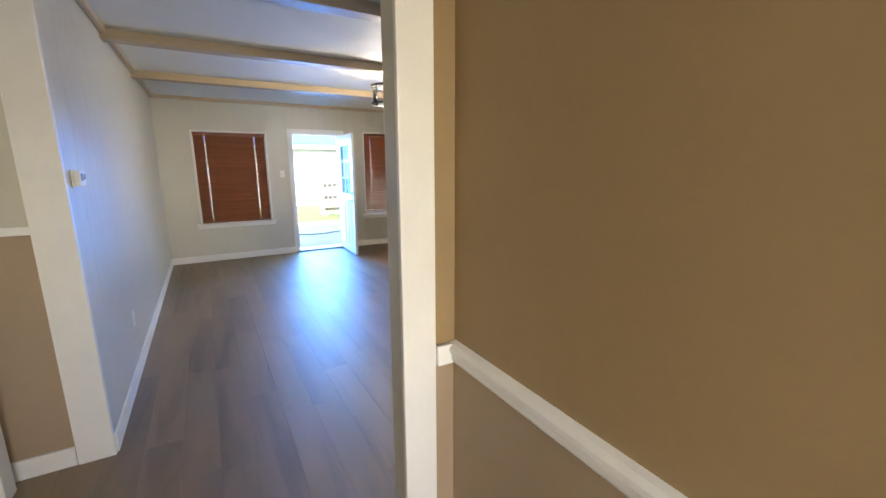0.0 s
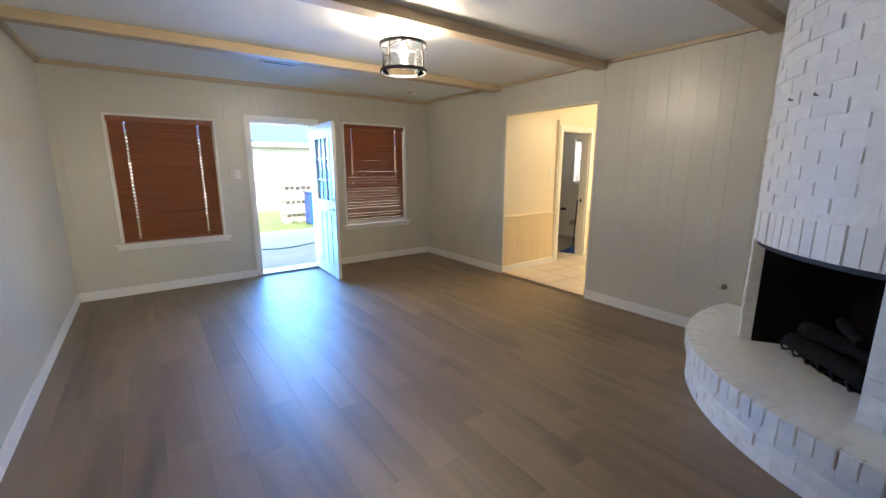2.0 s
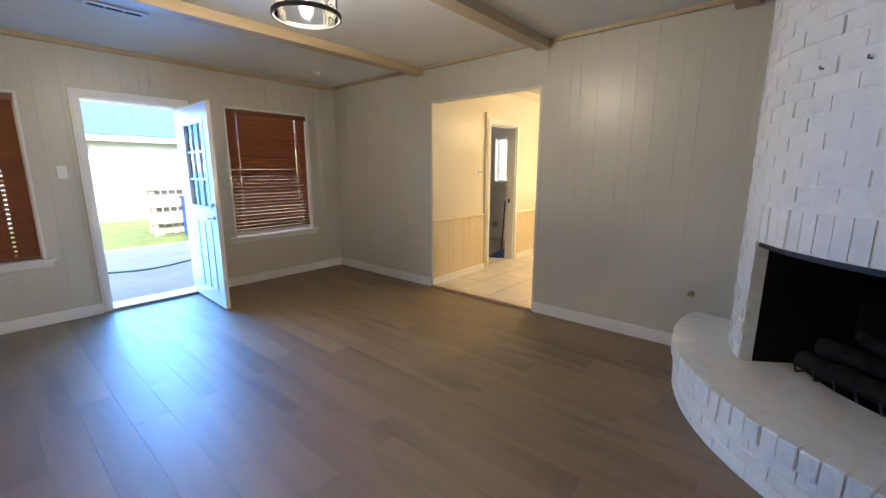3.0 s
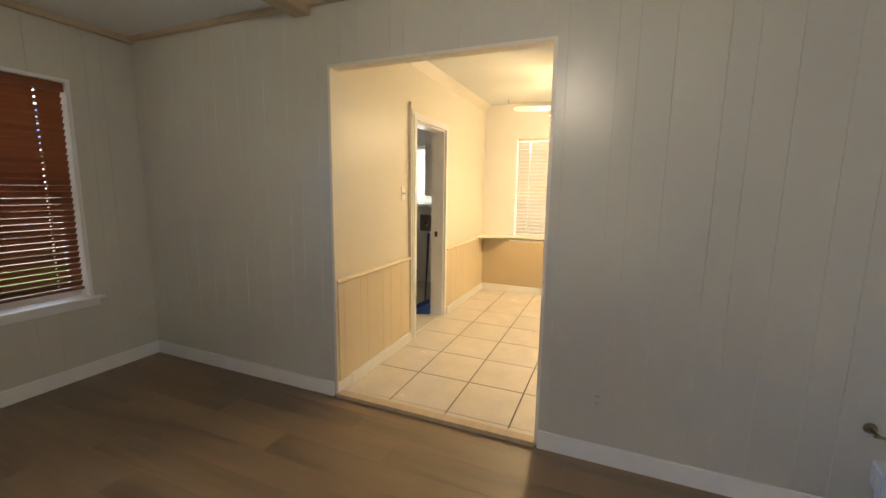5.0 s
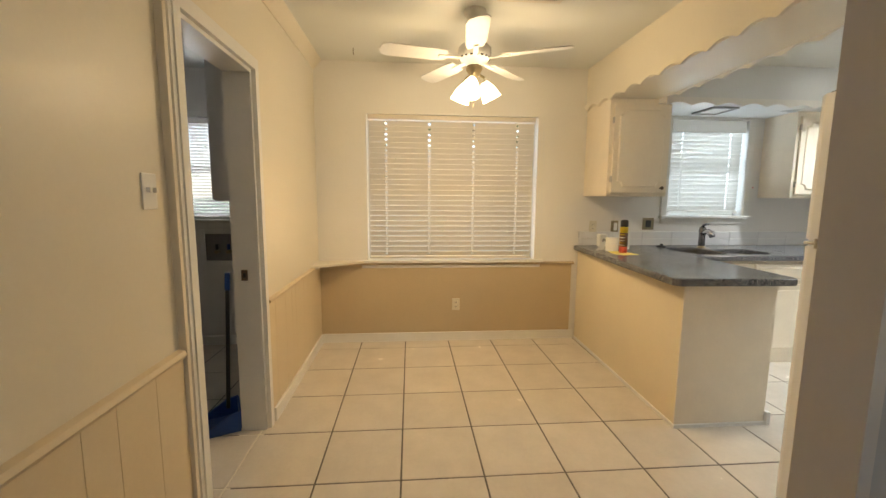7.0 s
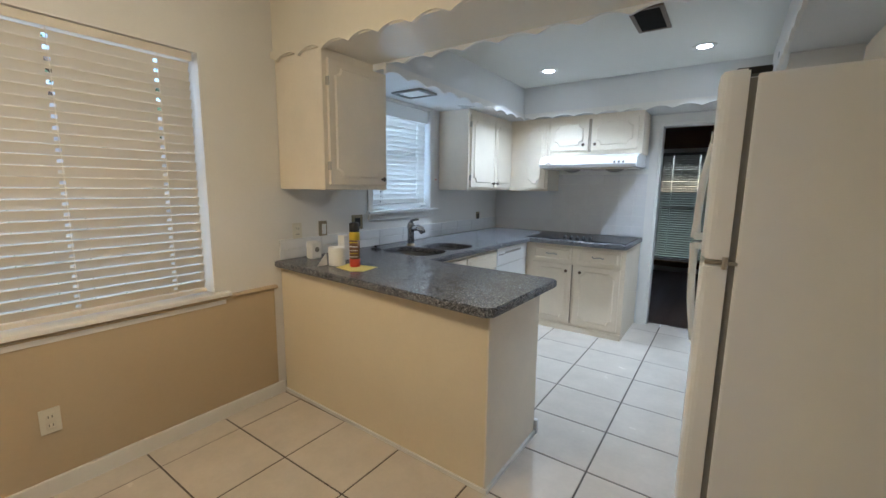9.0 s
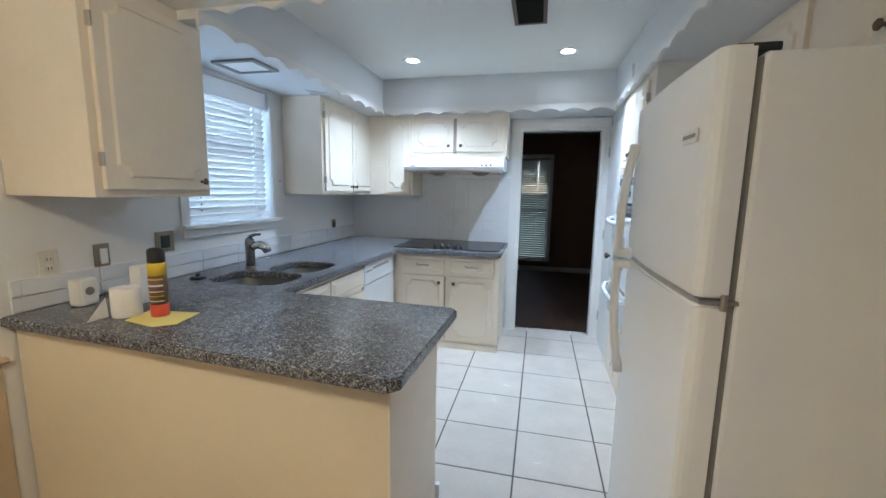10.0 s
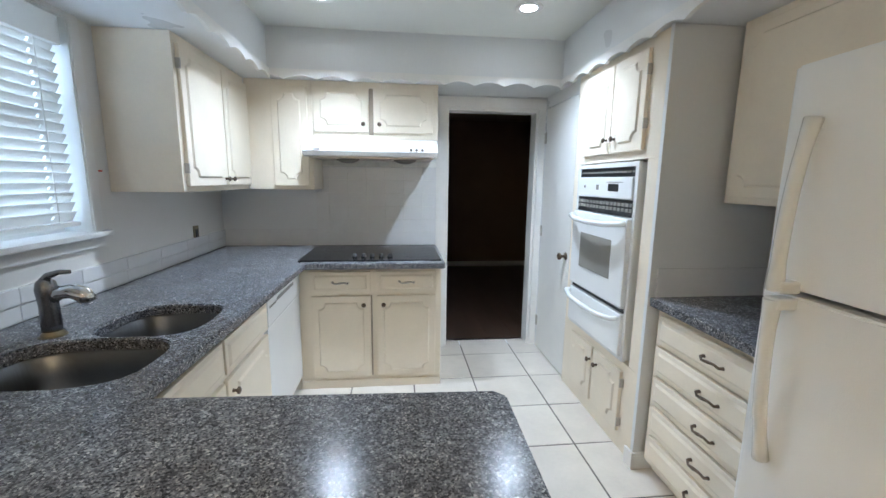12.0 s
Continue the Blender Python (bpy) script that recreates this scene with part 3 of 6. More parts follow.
# windows with their blinds
def span(along, face, out, a0, a1, d0, d1, z0, z1):
    lo, hi = sorted((face + out * d0, face + out * d1))
    return (a0, a1, lo, hi, z0, z1) if along == "x" else (lo, hi, a0, a1, z0, z1)


def window(name, along, a0, a1, z0, z1, face, out, label, trim=0.03, sill=True, e=0.05):
    f = lambda *s: span(along, face, out, *s)
    root = tagged(new(name), label, "window", "", "structure")
    BASE[root.name] = Vector((0, 0, 0))
    part("window_frame", boxes(f(a0, a0 + e, 0.11, 0.17, z0, z1), f(a1 - e, a1, 0.11, 0.17, z0, z1), f(a0 + e, a1 - e, 0.11, 0.17, z0, z0 + e), f(a0 + e, a1 - e, 0.11, 0.17, z1 - e, z1)), TRIM, root)
    mid = (z0 + z1) / 2
    part("meeting_rail", boxes(f(a0 + e, a1 - e, 0.115, 0.165, mid - 0.02, mid + 0.02)), TRIM, root)
    for zz in ((z0 + e, mid - 0.02), (mid + 0.02, z1 - e)):
        p = part("pane", boxes(f(a0 + e, a1 - e, 0.138, 0.142, *zz)), PANE, root)
        p.visible_shadow = False
    part("reveal", boxes(f(a0 - 0.0, a0 + 0.008, -0.006, 0.11, z0, z1), f(a1 - 0.008, a1, -0.006, 0.11, z0, z1), f(a0 + 0.008, a1 - 0.008, -0.006, 0.11, z1 - 0.008, z1)), TRIM, root)
    if trim:
        part("casing", boxes(f(a0 - trim, a0, -0.012, 0.0, z0, z1 + trim), f(a1, a1 + trim, -0.012, 0.0, z0, z1 + trim), f(a0, a1, -0.012, 0.0, z1, z1 + trim)), TRIM, root)
    if sill:
        part("window_sill", soft(boxes(f(a0 - 0.07, a1 + 0.07, -0.05, 0.112, z0 - 0.018, z0 + 0.005)), 0.004), TRIM, root)
        part("apron", soft(boxes(f(a0 - 0.05, a1 + 0.05, -0.018, 0.0, z0 - 0.07, z0 - 0.022)), 0.004), TRIM, root)
    return root


def blind(along, a0, a1, z0, z1, face, out, material, label, depth=0.045, tilt=68, pitch=0.041, ladders=(0.12, 0.88), head=0.05, gap=0.0, wdt=0.05, hole=0.0065, thick=0.0014, top=0.012, slot=0.009):
    """A venetian blind of single slats with route holes where its cords pass."""
    f = lambda *s: span(along, face, out, *s)
    mid = (a0 + a1) / 2
    base = (mid, face + out * depth, z0) if along == "x" else (face + out * depth, mid, z0)
    root = thing("venetian_blind", base, label, "window blind", "window blinds")
    part("headrail", soft(boxes(f(a0 + 0.004, a1 - 0.004, depth - 0.035, depth + 0.03, z1 - head, z1 - 0.004)), 0.004), material, root)
    part("bottom_rail", soft(boxes(f(a0 + 0.012, a1 - 0.012, depth - 0.025, depth + 0.02, z0 + 0.006 + gap, z0 + 0.026 + gap)), 0.004), material, root)
    L = (a1 - a0) / 2 - 0.012
    bm = bmesh.new()
    t, h, hw = thick, hole, slot
    xs = [-L] + [c for q in ladders for c in (-L + 2 * L * q - h, -L + 2 * L * q + h)] + [L]
    for k in range(0, len(xs) - 1, 1):
        if k % 2 == 0:
            box(bm, xs[k], xs[k + 1], -wdt / 2, wdt / 2, -t, t)
        else:
            box(bm, xs[k], xs[k + 1], -wdt / 2, -hw, -t, t)
            box(bm, xs[k], xs[k + 1], hw, wdt / 2, -t, t)
    me = mesh_from("slat", bm, material)
    z = z0 + 0.05 + gap
    rz = 0 if along == "x" else 90
    rng = random.Random(int(a0 * 100) + 7)
    sgn = (-1 if along == "x" else 1) * out
    count = round((z1 - head - top - z) / pitch)
    pitch = (z1 - head - top - z) / count
    for k in range(count + 1):
        piece("slat", me, root, (base[0], base[1], z + k * pitch), rz=rz + rng.uniform(-0.12, 0.12), rx=sgn * tilt + rng.uniform(-1.8, 1.8))
    for q in ladders:
        c = a0 + 0.012 + 2 * L * q
        part("cord", boxes(f(c - 0.0016, c + 0.0016, depth - 0.027, depth - 0.025, z0 + 0.02 + gap, z1 - head)), material, root)
    return root


window("window_1", "x", 0.475, 1.535, 0.595, 2.05, LY1 - 0.007, 1, "white framed front window behind a brown blind", trim=0.014)
window("window_2", "x", 3.24, 4.30, 0.585, 2.12, LY1 - 0.007, 1, "white framed front window behind a brown blind", trim=0.014)
window("window_3", "y", 2.085, 3.675, 0.78, 2.115, DX1, 1, "wide dining window behind a white blind", trim=0, e=0.025)
window("window_4", "y", 0.0, 0.795, 1.205, 2.135, DX1, 1, "kitchen window above the sink behind a white blind", trim=0.055)
window("window_5", "y", 4.55, 5.45, 1.15, 2.05, DX1, 1, "small laundry window behind a white blind", trim=0.04)
window("window_6", "x", 5.93, 6.75, 0.18, 2.06, -4.82, -1, "tall window of the dark far room behind a blind", trim=0.05, sill=False)
# window_7 is a made-up opening for the entry's fill light
window("window_7", "x", -0.05, 1.15, 0.9, 2.1, -3.6, -1, "made-up entry window, never in view", trim=0.05)
blind("x", 0.483, 1.528, 0.60, 2.043, LY1 - 0.007, 1, WOODSLAT, "closed brown wooden slat blind in the front window", tilt=72, ladders=(0.15, 0.85), head=0.06, hole=0.011, slot=0.006)
blind("x", 3.248, 4.292, 0.592, 2.113, LY1 - 0.007, 1, WOODSLAT, "brown wooden slat blind slightly raised in the front window", tilt=56, pitch=0.0435, ladders=(0.12, 0.86), head=0.065, hole=0.006, gap=0.05, slot=0.005)
blind("y", 2.11, 3.66, 0.79, 2.108, DX1, 1, WHITESLAT, "closed white slat blind in the dining window", tilt=60, pitch=0.0485, ladders=(0.10, 0.37, 0.64, 0.90), head=0.045, hole=0.011, thick=0.0016, top=0.03)
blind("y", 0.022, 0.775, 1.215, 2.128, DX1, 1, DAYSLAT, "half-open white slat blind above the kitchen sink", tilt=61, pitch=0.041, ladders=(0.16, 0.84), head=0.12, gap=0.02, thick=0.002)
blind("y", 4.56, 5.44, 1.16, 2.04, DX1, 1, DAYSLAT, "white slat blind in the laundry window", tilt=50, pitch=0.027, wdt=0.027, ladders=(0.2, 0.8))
blind("x", 5.94, 6.74, 0.19, 2.05, -4.82, -1, DENSLAT, "dim grey slat blind in the dark far room", tilt=47, ladders=(0.25, 0.75))


# ---- living room things ----
def frame_of(o, u, n):
    """Local x along u, local y out along n, local z up, from the corner o."""
    u, n = Vector(u).normalized(), Vector(n).normalized()
    m = Matrix((u, n, Vector((0, 0, 1)))).transposed().to_4x4()
    return Matrix.Translation(o) @ m


def put(bm, m):
    bmesh.ops.transform(bm, matrix=m, verts=bm.verts[:])
    return bm


def front_door():
    hinge = Vector((2.79, 5.975, 0.0))
    d = thing("front_door", hinge, "open white front door with nine panes and grooved lower panels", "door")
    m = frame_of(hinge, (math.sin(radians(-2)), -math.cos(radians(2)), 0), (-math.cos(radians(2)), -math.sin(radians(-2)), 0))
    W, T, H = 0.86, 0.042, 2.04
    gu0, gu1, gz0, gz1 = 0.15, 0.71, 1.03, 1.86
    part("slab", put(boxes((0, gu0, 0, T, 0, H), (gu1, W, 0, T, 0, H), (gu0, gu1, 0, T, 0, gz0), (gu0, gu1, 0, T, gz1, H)), m), TRIM, d)
    for f in (T, -0.006):
        part("glazing_frame", put(boxes((gu0 - 0.03, gu0 + 0.008, f, f + 0.006, gz0 - 0.03, gz1 + 0.03), (gu1 - 0.008, gu1 + 0.03, f, f + 0.006, gz0 - 0.03, gz1 + 0.03),
                                       (gu0 + 0.008, gu1 - 0.008, f, f + 0.006, gz0 - 0.03, gz0 + 0.008), (gu0 + 0.008, gu1 - 0.008, f, f + 0.006, gz1 - 0.008, gz1 + 0.03)), m), TRIM, d)
    for k in (1, 2):
        u = gu0 + (gu1 - gu0) * k / 3
        z = gz0 + (gz1 - gz0) * k / 3
        part("muntin", put(boxes((u - 0.009, u + 0.009, 0.006, T - 0.006, gz0, gz1)), m), TRIM, d)
        part("muntin", put(boxes((gu0, gu1, 0.007, T - 0.007, z - 0.009, z + 0.009)), m), TRIM, d)
    for i in range(3):
        for j in range(3):
            du, dz = (gu1 - gu0) / 3, (gz1 - gz0) / 3
            p = part("pane", put(boxes((gu0 + i * du + 0.009, gu0 + (i + 1) * du - 0.009, T / 2 - 0.002, T / 2 + 0.002, gz0 + j * dz + 0.009, gz0 + (j + 1) * dz - 0.009)), m), PANE, d)
            p.visible_shadow = False
    for k in range(3):
        u0 = 0.145 + k * 0.2
        part("lower_panel", put(soft(boxes((u0, u0 + 0.15, T, T + 0.007, 0.16, 0.88)), 0.006), m), TRIM, d)
    for z, r in ((0.93, 0.026), (1.06, 0.026)):
        part("rose", put(rod(bmesh.new(), (W - 0.065, T, z), (W - 0.065, T + 0.012, z), r, r * 0.9, 18), m), NICKEL, d)
    part("deadbolt_knob", put(soft(boxes((W - 0.072, W - 0.058, T + 0.012, T + 0.03, 1.045, 1.075)), 0.002), m), NICKEL, d)
    part("lever_handle", put(tube(bmesh.new(), [(W - 0.065, T + 0.012, 0.93), (W - 0.065, T + 0.045, 0.93), (W - 0.075, T + 0.055, 0.93), (W - 0.17, T + 0.055, 0.925)], 0.009), m), NICKEL, d)
    part("lever_handle", put(tube(bmesh.new(), [(W - 0.065, 0, 0.93), (W - 0.065, -0.045, 0.93), (W - 0.075, -0.055, 0.93), (W - 0.17, -0.055, 0.925)], 0.009), m), NICKEL, d)
    for z in (0.22, 1.0, 1.8):
        part("hinge", put(rod(bmesh.new(), (0, -0.004, z - 0.045), (0, -0.004, z + 0.045), 0.007, seg=8), m), NICKEL, d)
    part("sweep", put(boxes((0.005, W - 0.005, 0.004, T - 0.004, -0.008, 0)), m), GASKET, d)


front_door()


def living_light():
    x, y = LIVING_LAMP
    L = thing("ceiling_light", (x, y, LZ), "semi-flush ceiling light with black ring cage and glass drum", "ceiling light")
    part("canopy", lathe(bmesh.new(), [(0.065, LZ), (0.065, LZ - 0.012), (0.05, LZ - 0.022), (0.02, LZ - 0.03)], (x, y, 0), 24), NICKEL, L)
    part("stem", lathe(bmesh.new(), [(0.013, LZ - 0.03), (0.013, LZ - 0.055), (0.03, LZ - 0.06), (0.03, LZ - 0.085), (0.016, LZ - 0.09), (0.016, LZ - 0.13)], (x, y, 0), 16), NICKEL, L)
    R, z0, z1 = 0.172, 2.188, 2.375
    for z, h in ((z1, 0.022), (z0, 0.022)):
        bm = bmesh.new()
        seg = 48
        for k in range(seg):
            a, b = 6.28319 * k / seg, 6.28319 * (k + 1) / seg
            v = [bm.verts.new((x + r * math.cos(t), y + r * math.sin(t), zz)) for t in (a, b) for r in (R - 0.004, R + 0.004) for zz in (z - h / 2, z + h / 2)]
            for f in ((0, 1, 5, 4), (2, 6, 7, 3), (1, 3, 7, 5), (0, 4, 6, 2)):
                bm.faces.new([v[q] for q in f])
        bmesh.ops.remove_doubles(bm, verts=bm.verts[:], dist=1e-5)
        part("ring", bm, IRON, L, "black metal ring")
    for k in range(4):
        t = radians(25 + 90 * k)
        part("strut", rod(bmesh.new(), (x + R * math.cos(t), y + R * math.sin(t), z0), (x + R * math.cos(t), y + R * math.sin(t), z1), 0.005, seg=8), IRON, L)
        part("spoke", rod(bmesh.new(), (x, y, LZ - 0.125), (x + R * math.cos(t), y + R * math.sin(t), z1), 0.004, seg=8), IRON, L)
    bm = bmesh.new()
    seg = 40
    for r in (0.158,):
        lo = [bm.verts.new((x + r * math.cos(6.28319 * k / seg), y + r * math.sin(6.28319 * k / seg), z0 - 0.008)) for k in range(seg)]
        hi = [bm.verts.new((v.co.x, v.co.y, z1 + 0.005)) for v in lo]
        for k in range(seg):
            bm.faces.new((lo[k], lo[(k + 1) % seg], hi[(k + 1) % seg], hi[k])).smooth = True
    g = part("glass_drum", bm, PANE, L, "clear glass drum")
    g.visible_shadow = False
    bm = bmesh.new()
    lathe(bm, [(0.012, 2.395), (0.014, 2.375), (0.028, 2.35), (0.034, 2.325), (0.03, 2.3), (0.016, 2.282), (0.004, 2.278)], (x, y, 0), 18)
    b = part("bulb", bm, BULB, L, "glowing frosted bulb")
    b.visible_shadow = False
    part("socket", rod(bmesh.new(), (x, y, 2.395), (x, y, 2.43), 0.018), IRON, L)


living_light()

# fireplace in the corner: curved brick chimney breast and raised hearth
FC = Vector((4.40, -0.10))
RF, RH, HZ = 1.165, 1.455, 0.31
FB0, FB1, FBZ = 112.0, 160.0, 1.0165


def arc(r, a0, a1, n):
    return [(FC.x + r * math.cos(radians(a0 + (a1 - a0) * k / n)), FC.y + r * math.sin(radians(a0 + (a1 - a0) * k / n))) for k in range(n + 1)]


fire = thing("corner_fireplace", (4.0, 0.4, 0), "white painted brick corner fireplace with a curved raised hearth", "fireplace")


def breast():
    bm = bmesh.new()
    A0, A1 = 72.0, 191.0
    inner = RF - 0.07
    def sector(a0, a1, z0, z1, n):
        o, i = arc(RF - 0.0055, a0, a1, n), arc(inner, a0, a1, n)
        extrude_poly(bm, o + i[::-1], "z", z0, z1)
    sector(A0, FB0, HZ - 0.01, LZ, 12)
    sector(FB1, A1, HZ - 0.01, LZ, 10)
    sector(FB0, FB1, FBZ, LZ, 14)
    part("chimney_core", bm, MORTAR, fire)
    bm = bmesh.new()
    extrude_poly(bm, arc(RH - 0.007, 75.5, 189.0, 30) + [(4.74, LY0 + 0.01), (4.74, 1.2)], "z", -0.02, HZ - 0.05)
    part("hearth_core", bm, MORTAR, fire)
    bm = bmesh.new()
    extrude_poly(bm, arc(RH - 0.01, 75.5, 189.0, 30) + arc(RF - 0.3, 75.0, 189.0, 20)[::-1], "z", HZ - 0.05, HZ - 0.003)
    part("hearth_slab", bm, BRICK, fire, "white painted hearth top")
    # firebox
    p, q = Vector(arc(RF - 0.04, FB0, FB0, 1)[0]), Vector(arc(RF - 0.04, FB1, FB1, 1)[0])
    d = (FC - (p + q) / 2).normalized()
    s = (q - p).normalized()
    pb, qb = p + d * 0.52 + s * 0.12, q + d * 0.52 - s * 0.12
    z0, z1 = HZ - 0.004, FBZ + 0.02
    def quad(nm, *pts):
        bm = bmesh.new()
        bm.faces.new([bm.verts.new(v) for v in pts])
        bmesh.ops.solidify(bm, geom=bm.faces[:], thickness=0.03)
        part(nm, bm, SOOT, fire, "soot-blackened firebrick")
    quad("firebox_side", (*p, z0), (*pb, z0), (*pb, z1), (*p, z1))
    quad("firebox_back", (*pb, z0), (*qb, z0), (*qb, z1), (*pb, z1))
    quad("firebox_side", (*qb, z0), (*q, z0), (*q, z1), (*qb, z1))
    quad("firebox_top", (*p, z1), (*pb, z1), (*qb, z1), (*q, z1))
    quad("firebox_floor", (*p, z0), (*q, z0), (*qb, z0), (*pb, z0))
    # black metal lintel and side frame
    bm = bmesh.new()
    for a0, a1, u0, u1 in ((FB0, FB1, FBZ - 0.03, FBZ),):
        extrude_poly(bm, arc(RF - 0.02, a0, a1, 10) + arc(RF - 0.05, a0, a1, 10)[::-1], "z", u0, u1)
    part("firebox_frame", bm, IRON, fire, "black metal firebox frame")
    # logs and grate
    c = (p + q) / 2 + d * 0.24
    rng = random.Random(4)
    for k, (off, up, ln, r, tw) in enumerate(((-0.07, 0.09, 0.56, 0.055, 3), (0.06, 0.09, 0.5, 0.05, -6), (0.0, 0.18, 0.46, 0.048, 14), (0.03, 0.255, 0.34, 0.036, -22))):
        ax = Matrix.Rotation(radians(tw), 2) @ s
        o = c + d * off
        pts, rad = [], []
        for j in range(9):
            g = (j / 8 - 0.5) * ln
            pts.append((o.x + ax.x * g, o.y + ax.y * g, HZ + up + rng.uniform(-0.008, 0.008)))
            rad.append(r * rng.uniform(0.85, 1.12))
        part("gas_log", tube(bmesh.new(), pts, rad, 10), LOGM, fire, "dark ceramic gas log")
    for j in range(6):
        g = (j / 5 - 0.5) * 0.5
        o = c + s * g
        part("grate_bar", tube(bmesh.new(), [(o.x - d.x * 0.16, o.y - d.y * 0.16, HZ + 0.09), (o.x - d.x * 0.14, o.y - d.y * 0.14, HZ + 0.035), (o.x + d.x * 0.13, o.y + d.y * 0.13, HZ + 0.035)], 0.007, 6), IRON, fire)


breast()


def gas_valve():
    g = thing("gas_key_valve", (4.75, 1.36, 0.447), "small brass gas key valve on the panelled wall", "gas valve")
    part("flange", rod(bmesh.new(), (4.752, 1.36, 0.447), (4.738, 1.36, 0.447), 0.024, 0.018, 16), BRASS, g)
    part("key", tube(bmesh.new(), [(4.738, 1.36, 0.447), (4.70, 1.36, 0.447), (4.68, 1.36, 0.447)], 0.006), BRASS, g)
    part("key_grip", soft(boxes((4.677, 4.683, 1.34, 1.38, 0.441, 0.453)), 0.002), BRASS, g)


gas_valve()
for z, ang in ((1.838, 127.7), (1.832, 137.5)):
    p = arc(RF + 0.0, ang, ang, 1)[0]
    o = arc(RF + 0.016, ang, ang, 1)[0]
    solid("wall_hook", tube(bmesh.new(), [(*p, z), (*o, z), (*o, z + 0.012)], 0.005, 8), GASKET, "small dark metal hook in the brick", "hook", "", "mantel hooks")


def plate(name, m, material, label, category, kind="outlet", group=""):
    """A wall plate in its own frame: local y points out of the wall."""
    o = m.translation
    t = thing(name, o, label, category, group)
    part("cover_plate", put(soft(boxes((-0.036, 0.036, 0, 0.006, -0.058, 0.058)), 0.003), m), material, t)
    if kind == "outlet":
        for z in (-0.02, 0.02):
            part("socket", put(soft(boxes((-0.016, 0.016, 0.006, 0.009, z - 0.014, z + 0.014)), 0.004), m), material, t)
            part("slots", put(boxes((-0.008, -0.005, 0.009, 0.0095, z - 0.005, z + 0.006), (0.005, 0.008, 0.009, 0.0095, z - 0.005, z + 0.006)), m), BLACK, t)
    elif kind == "dark":
        part("rocker", put(soft(boxes((-0.017, 0.017, 0.006, 0.011, -0.034, 0.034)), 0.003), m), BLACK if material is not BLACK else PLASTIC, t)
    elif kind == "white":
        part("rocker", put(soft(boxes((-0.012, 0.022, 0.006, 0.014, -0.038, 0.036)), 0.003), m), WPLASTIC, t)
    elif kind == "double":
        for u in (-0.016, 0.016):
            part("toggle", put(boxes((u - 0.005, u + 0.005, 0.006, 0.02, -0.004, 0.012)), m), material, t)
    else:
        part("toggle", put(boxes((-0.005, 0.005, 0.006, 0.02, -0.004, 0.012)), m), material, t)
    return t


plate("light_switch", frame_of((1.755, 5.993, 1.38), (-1, 0, 0), (0, -1, 0)), WPLASTIC, "white light switch beside the front door", "light switch", "switch")
plate("wall_outlet", frame_of((4.755, 2.434, 0.335), (0, 1, 0), (-1, 0, 0)), GREIGE, "painted-over wall outlet on the panelled wall", "outlet")
plate("wall_outlet", frame_of((0.007, 2.127, 0.39), (0, -1, 0), (1, 0, 0)), WPLASTIC, "white wall outlet on the panelled side wall", "outlet")
plate("wall_outlet", frame_of((4.62, 5.993, 0.30), (-1, 0, 0), (0, -1, 0)), GREIGE, "painted-over outlet low on the front wall", "outlet")
th = thing("thermostat", (0.007, 1.205, 1.45), "white and grey digital thermostat on the panelled wall", "thermostat")
part("back_plate", soft(boxes((0.007, 0.014, 1.145, 1.265, 1.405, 1.495)), 0.003), WPLASTIC, th)
part("housing", soft(boxes((0.014, 0.042, 1.152, 1.258, 1.412, 1.488)), 0.006), WPLASTIC, th)
part("display", boxes((0.042, 0.043, 1.163, 1.217, 1.44, 1.476)), GASKET, th, "grey display")
part("button", soft(boxes((0.042, 0.045, 1.228, 1.246, 1.445, 1.472)), 0.002), GASKET, th)
vent = thing("ceiling_vent", (2.05, 4.75, LZ), "dark slotted ceiling vent between the beams", "ceiling vent")
part("frame", soft(boxes((1.86, 2.24, 4.68, 4.72, LZ - 0.012, LZ), (1.86, 2.24, 4.78, 4.82, LZ - 0.012, LZ), (1.86, 1.89, 4.72, 4.78, LZ - 0.012, LZ), (2.21, 2.24, 4.72, 4.78, LZ - 0.012, LZ)), 0.002, 1), WPLASTIC, vent)
for k in range(3):
    part("slat", boxes((1.89 + 0.11 * k, 1.985 + 0.11 * k, 4.72, 4.78, LZ - 0.006, LZ - 0.003)), SLOT, vent)
sd = thing("smoke_detector", (4.08, 5.39, LZ), "small round white ceiling detector", "smoke detector")
part("body", lathe(bmesh.new(), [(0.06, LZ), (0.06, LZ - 0.014), (0.045, LZ - 0.03), (0.01, LZ - 0.032)], (4.08, 5.39, 0), 20), WPLASTIC, sd)

# ---- outdoors ----
solid("ground", boxes((-400, 400, 6.2, 400, -0.16, -0.06), (-400, 400, -400, -5.0, -0.16, -0.06), (8.32, 400, -5.0, 6.2, -0.16, -0.06), (-400, -2.34, -5.0, 6.2, -0.16, -0.06)), GRASS, "green lawn around the house", "lawn", "structure")
solid("patio", soft(boxes((-1.2, 6.2, 6.2, 8.9, -0.1, -0.035), (0.6, 4.6, 8.9, 10.2, -0.1, -0.04)), 0.01), CONCRETE, "pale concrete patio slab by the front door", "patio", "structure")


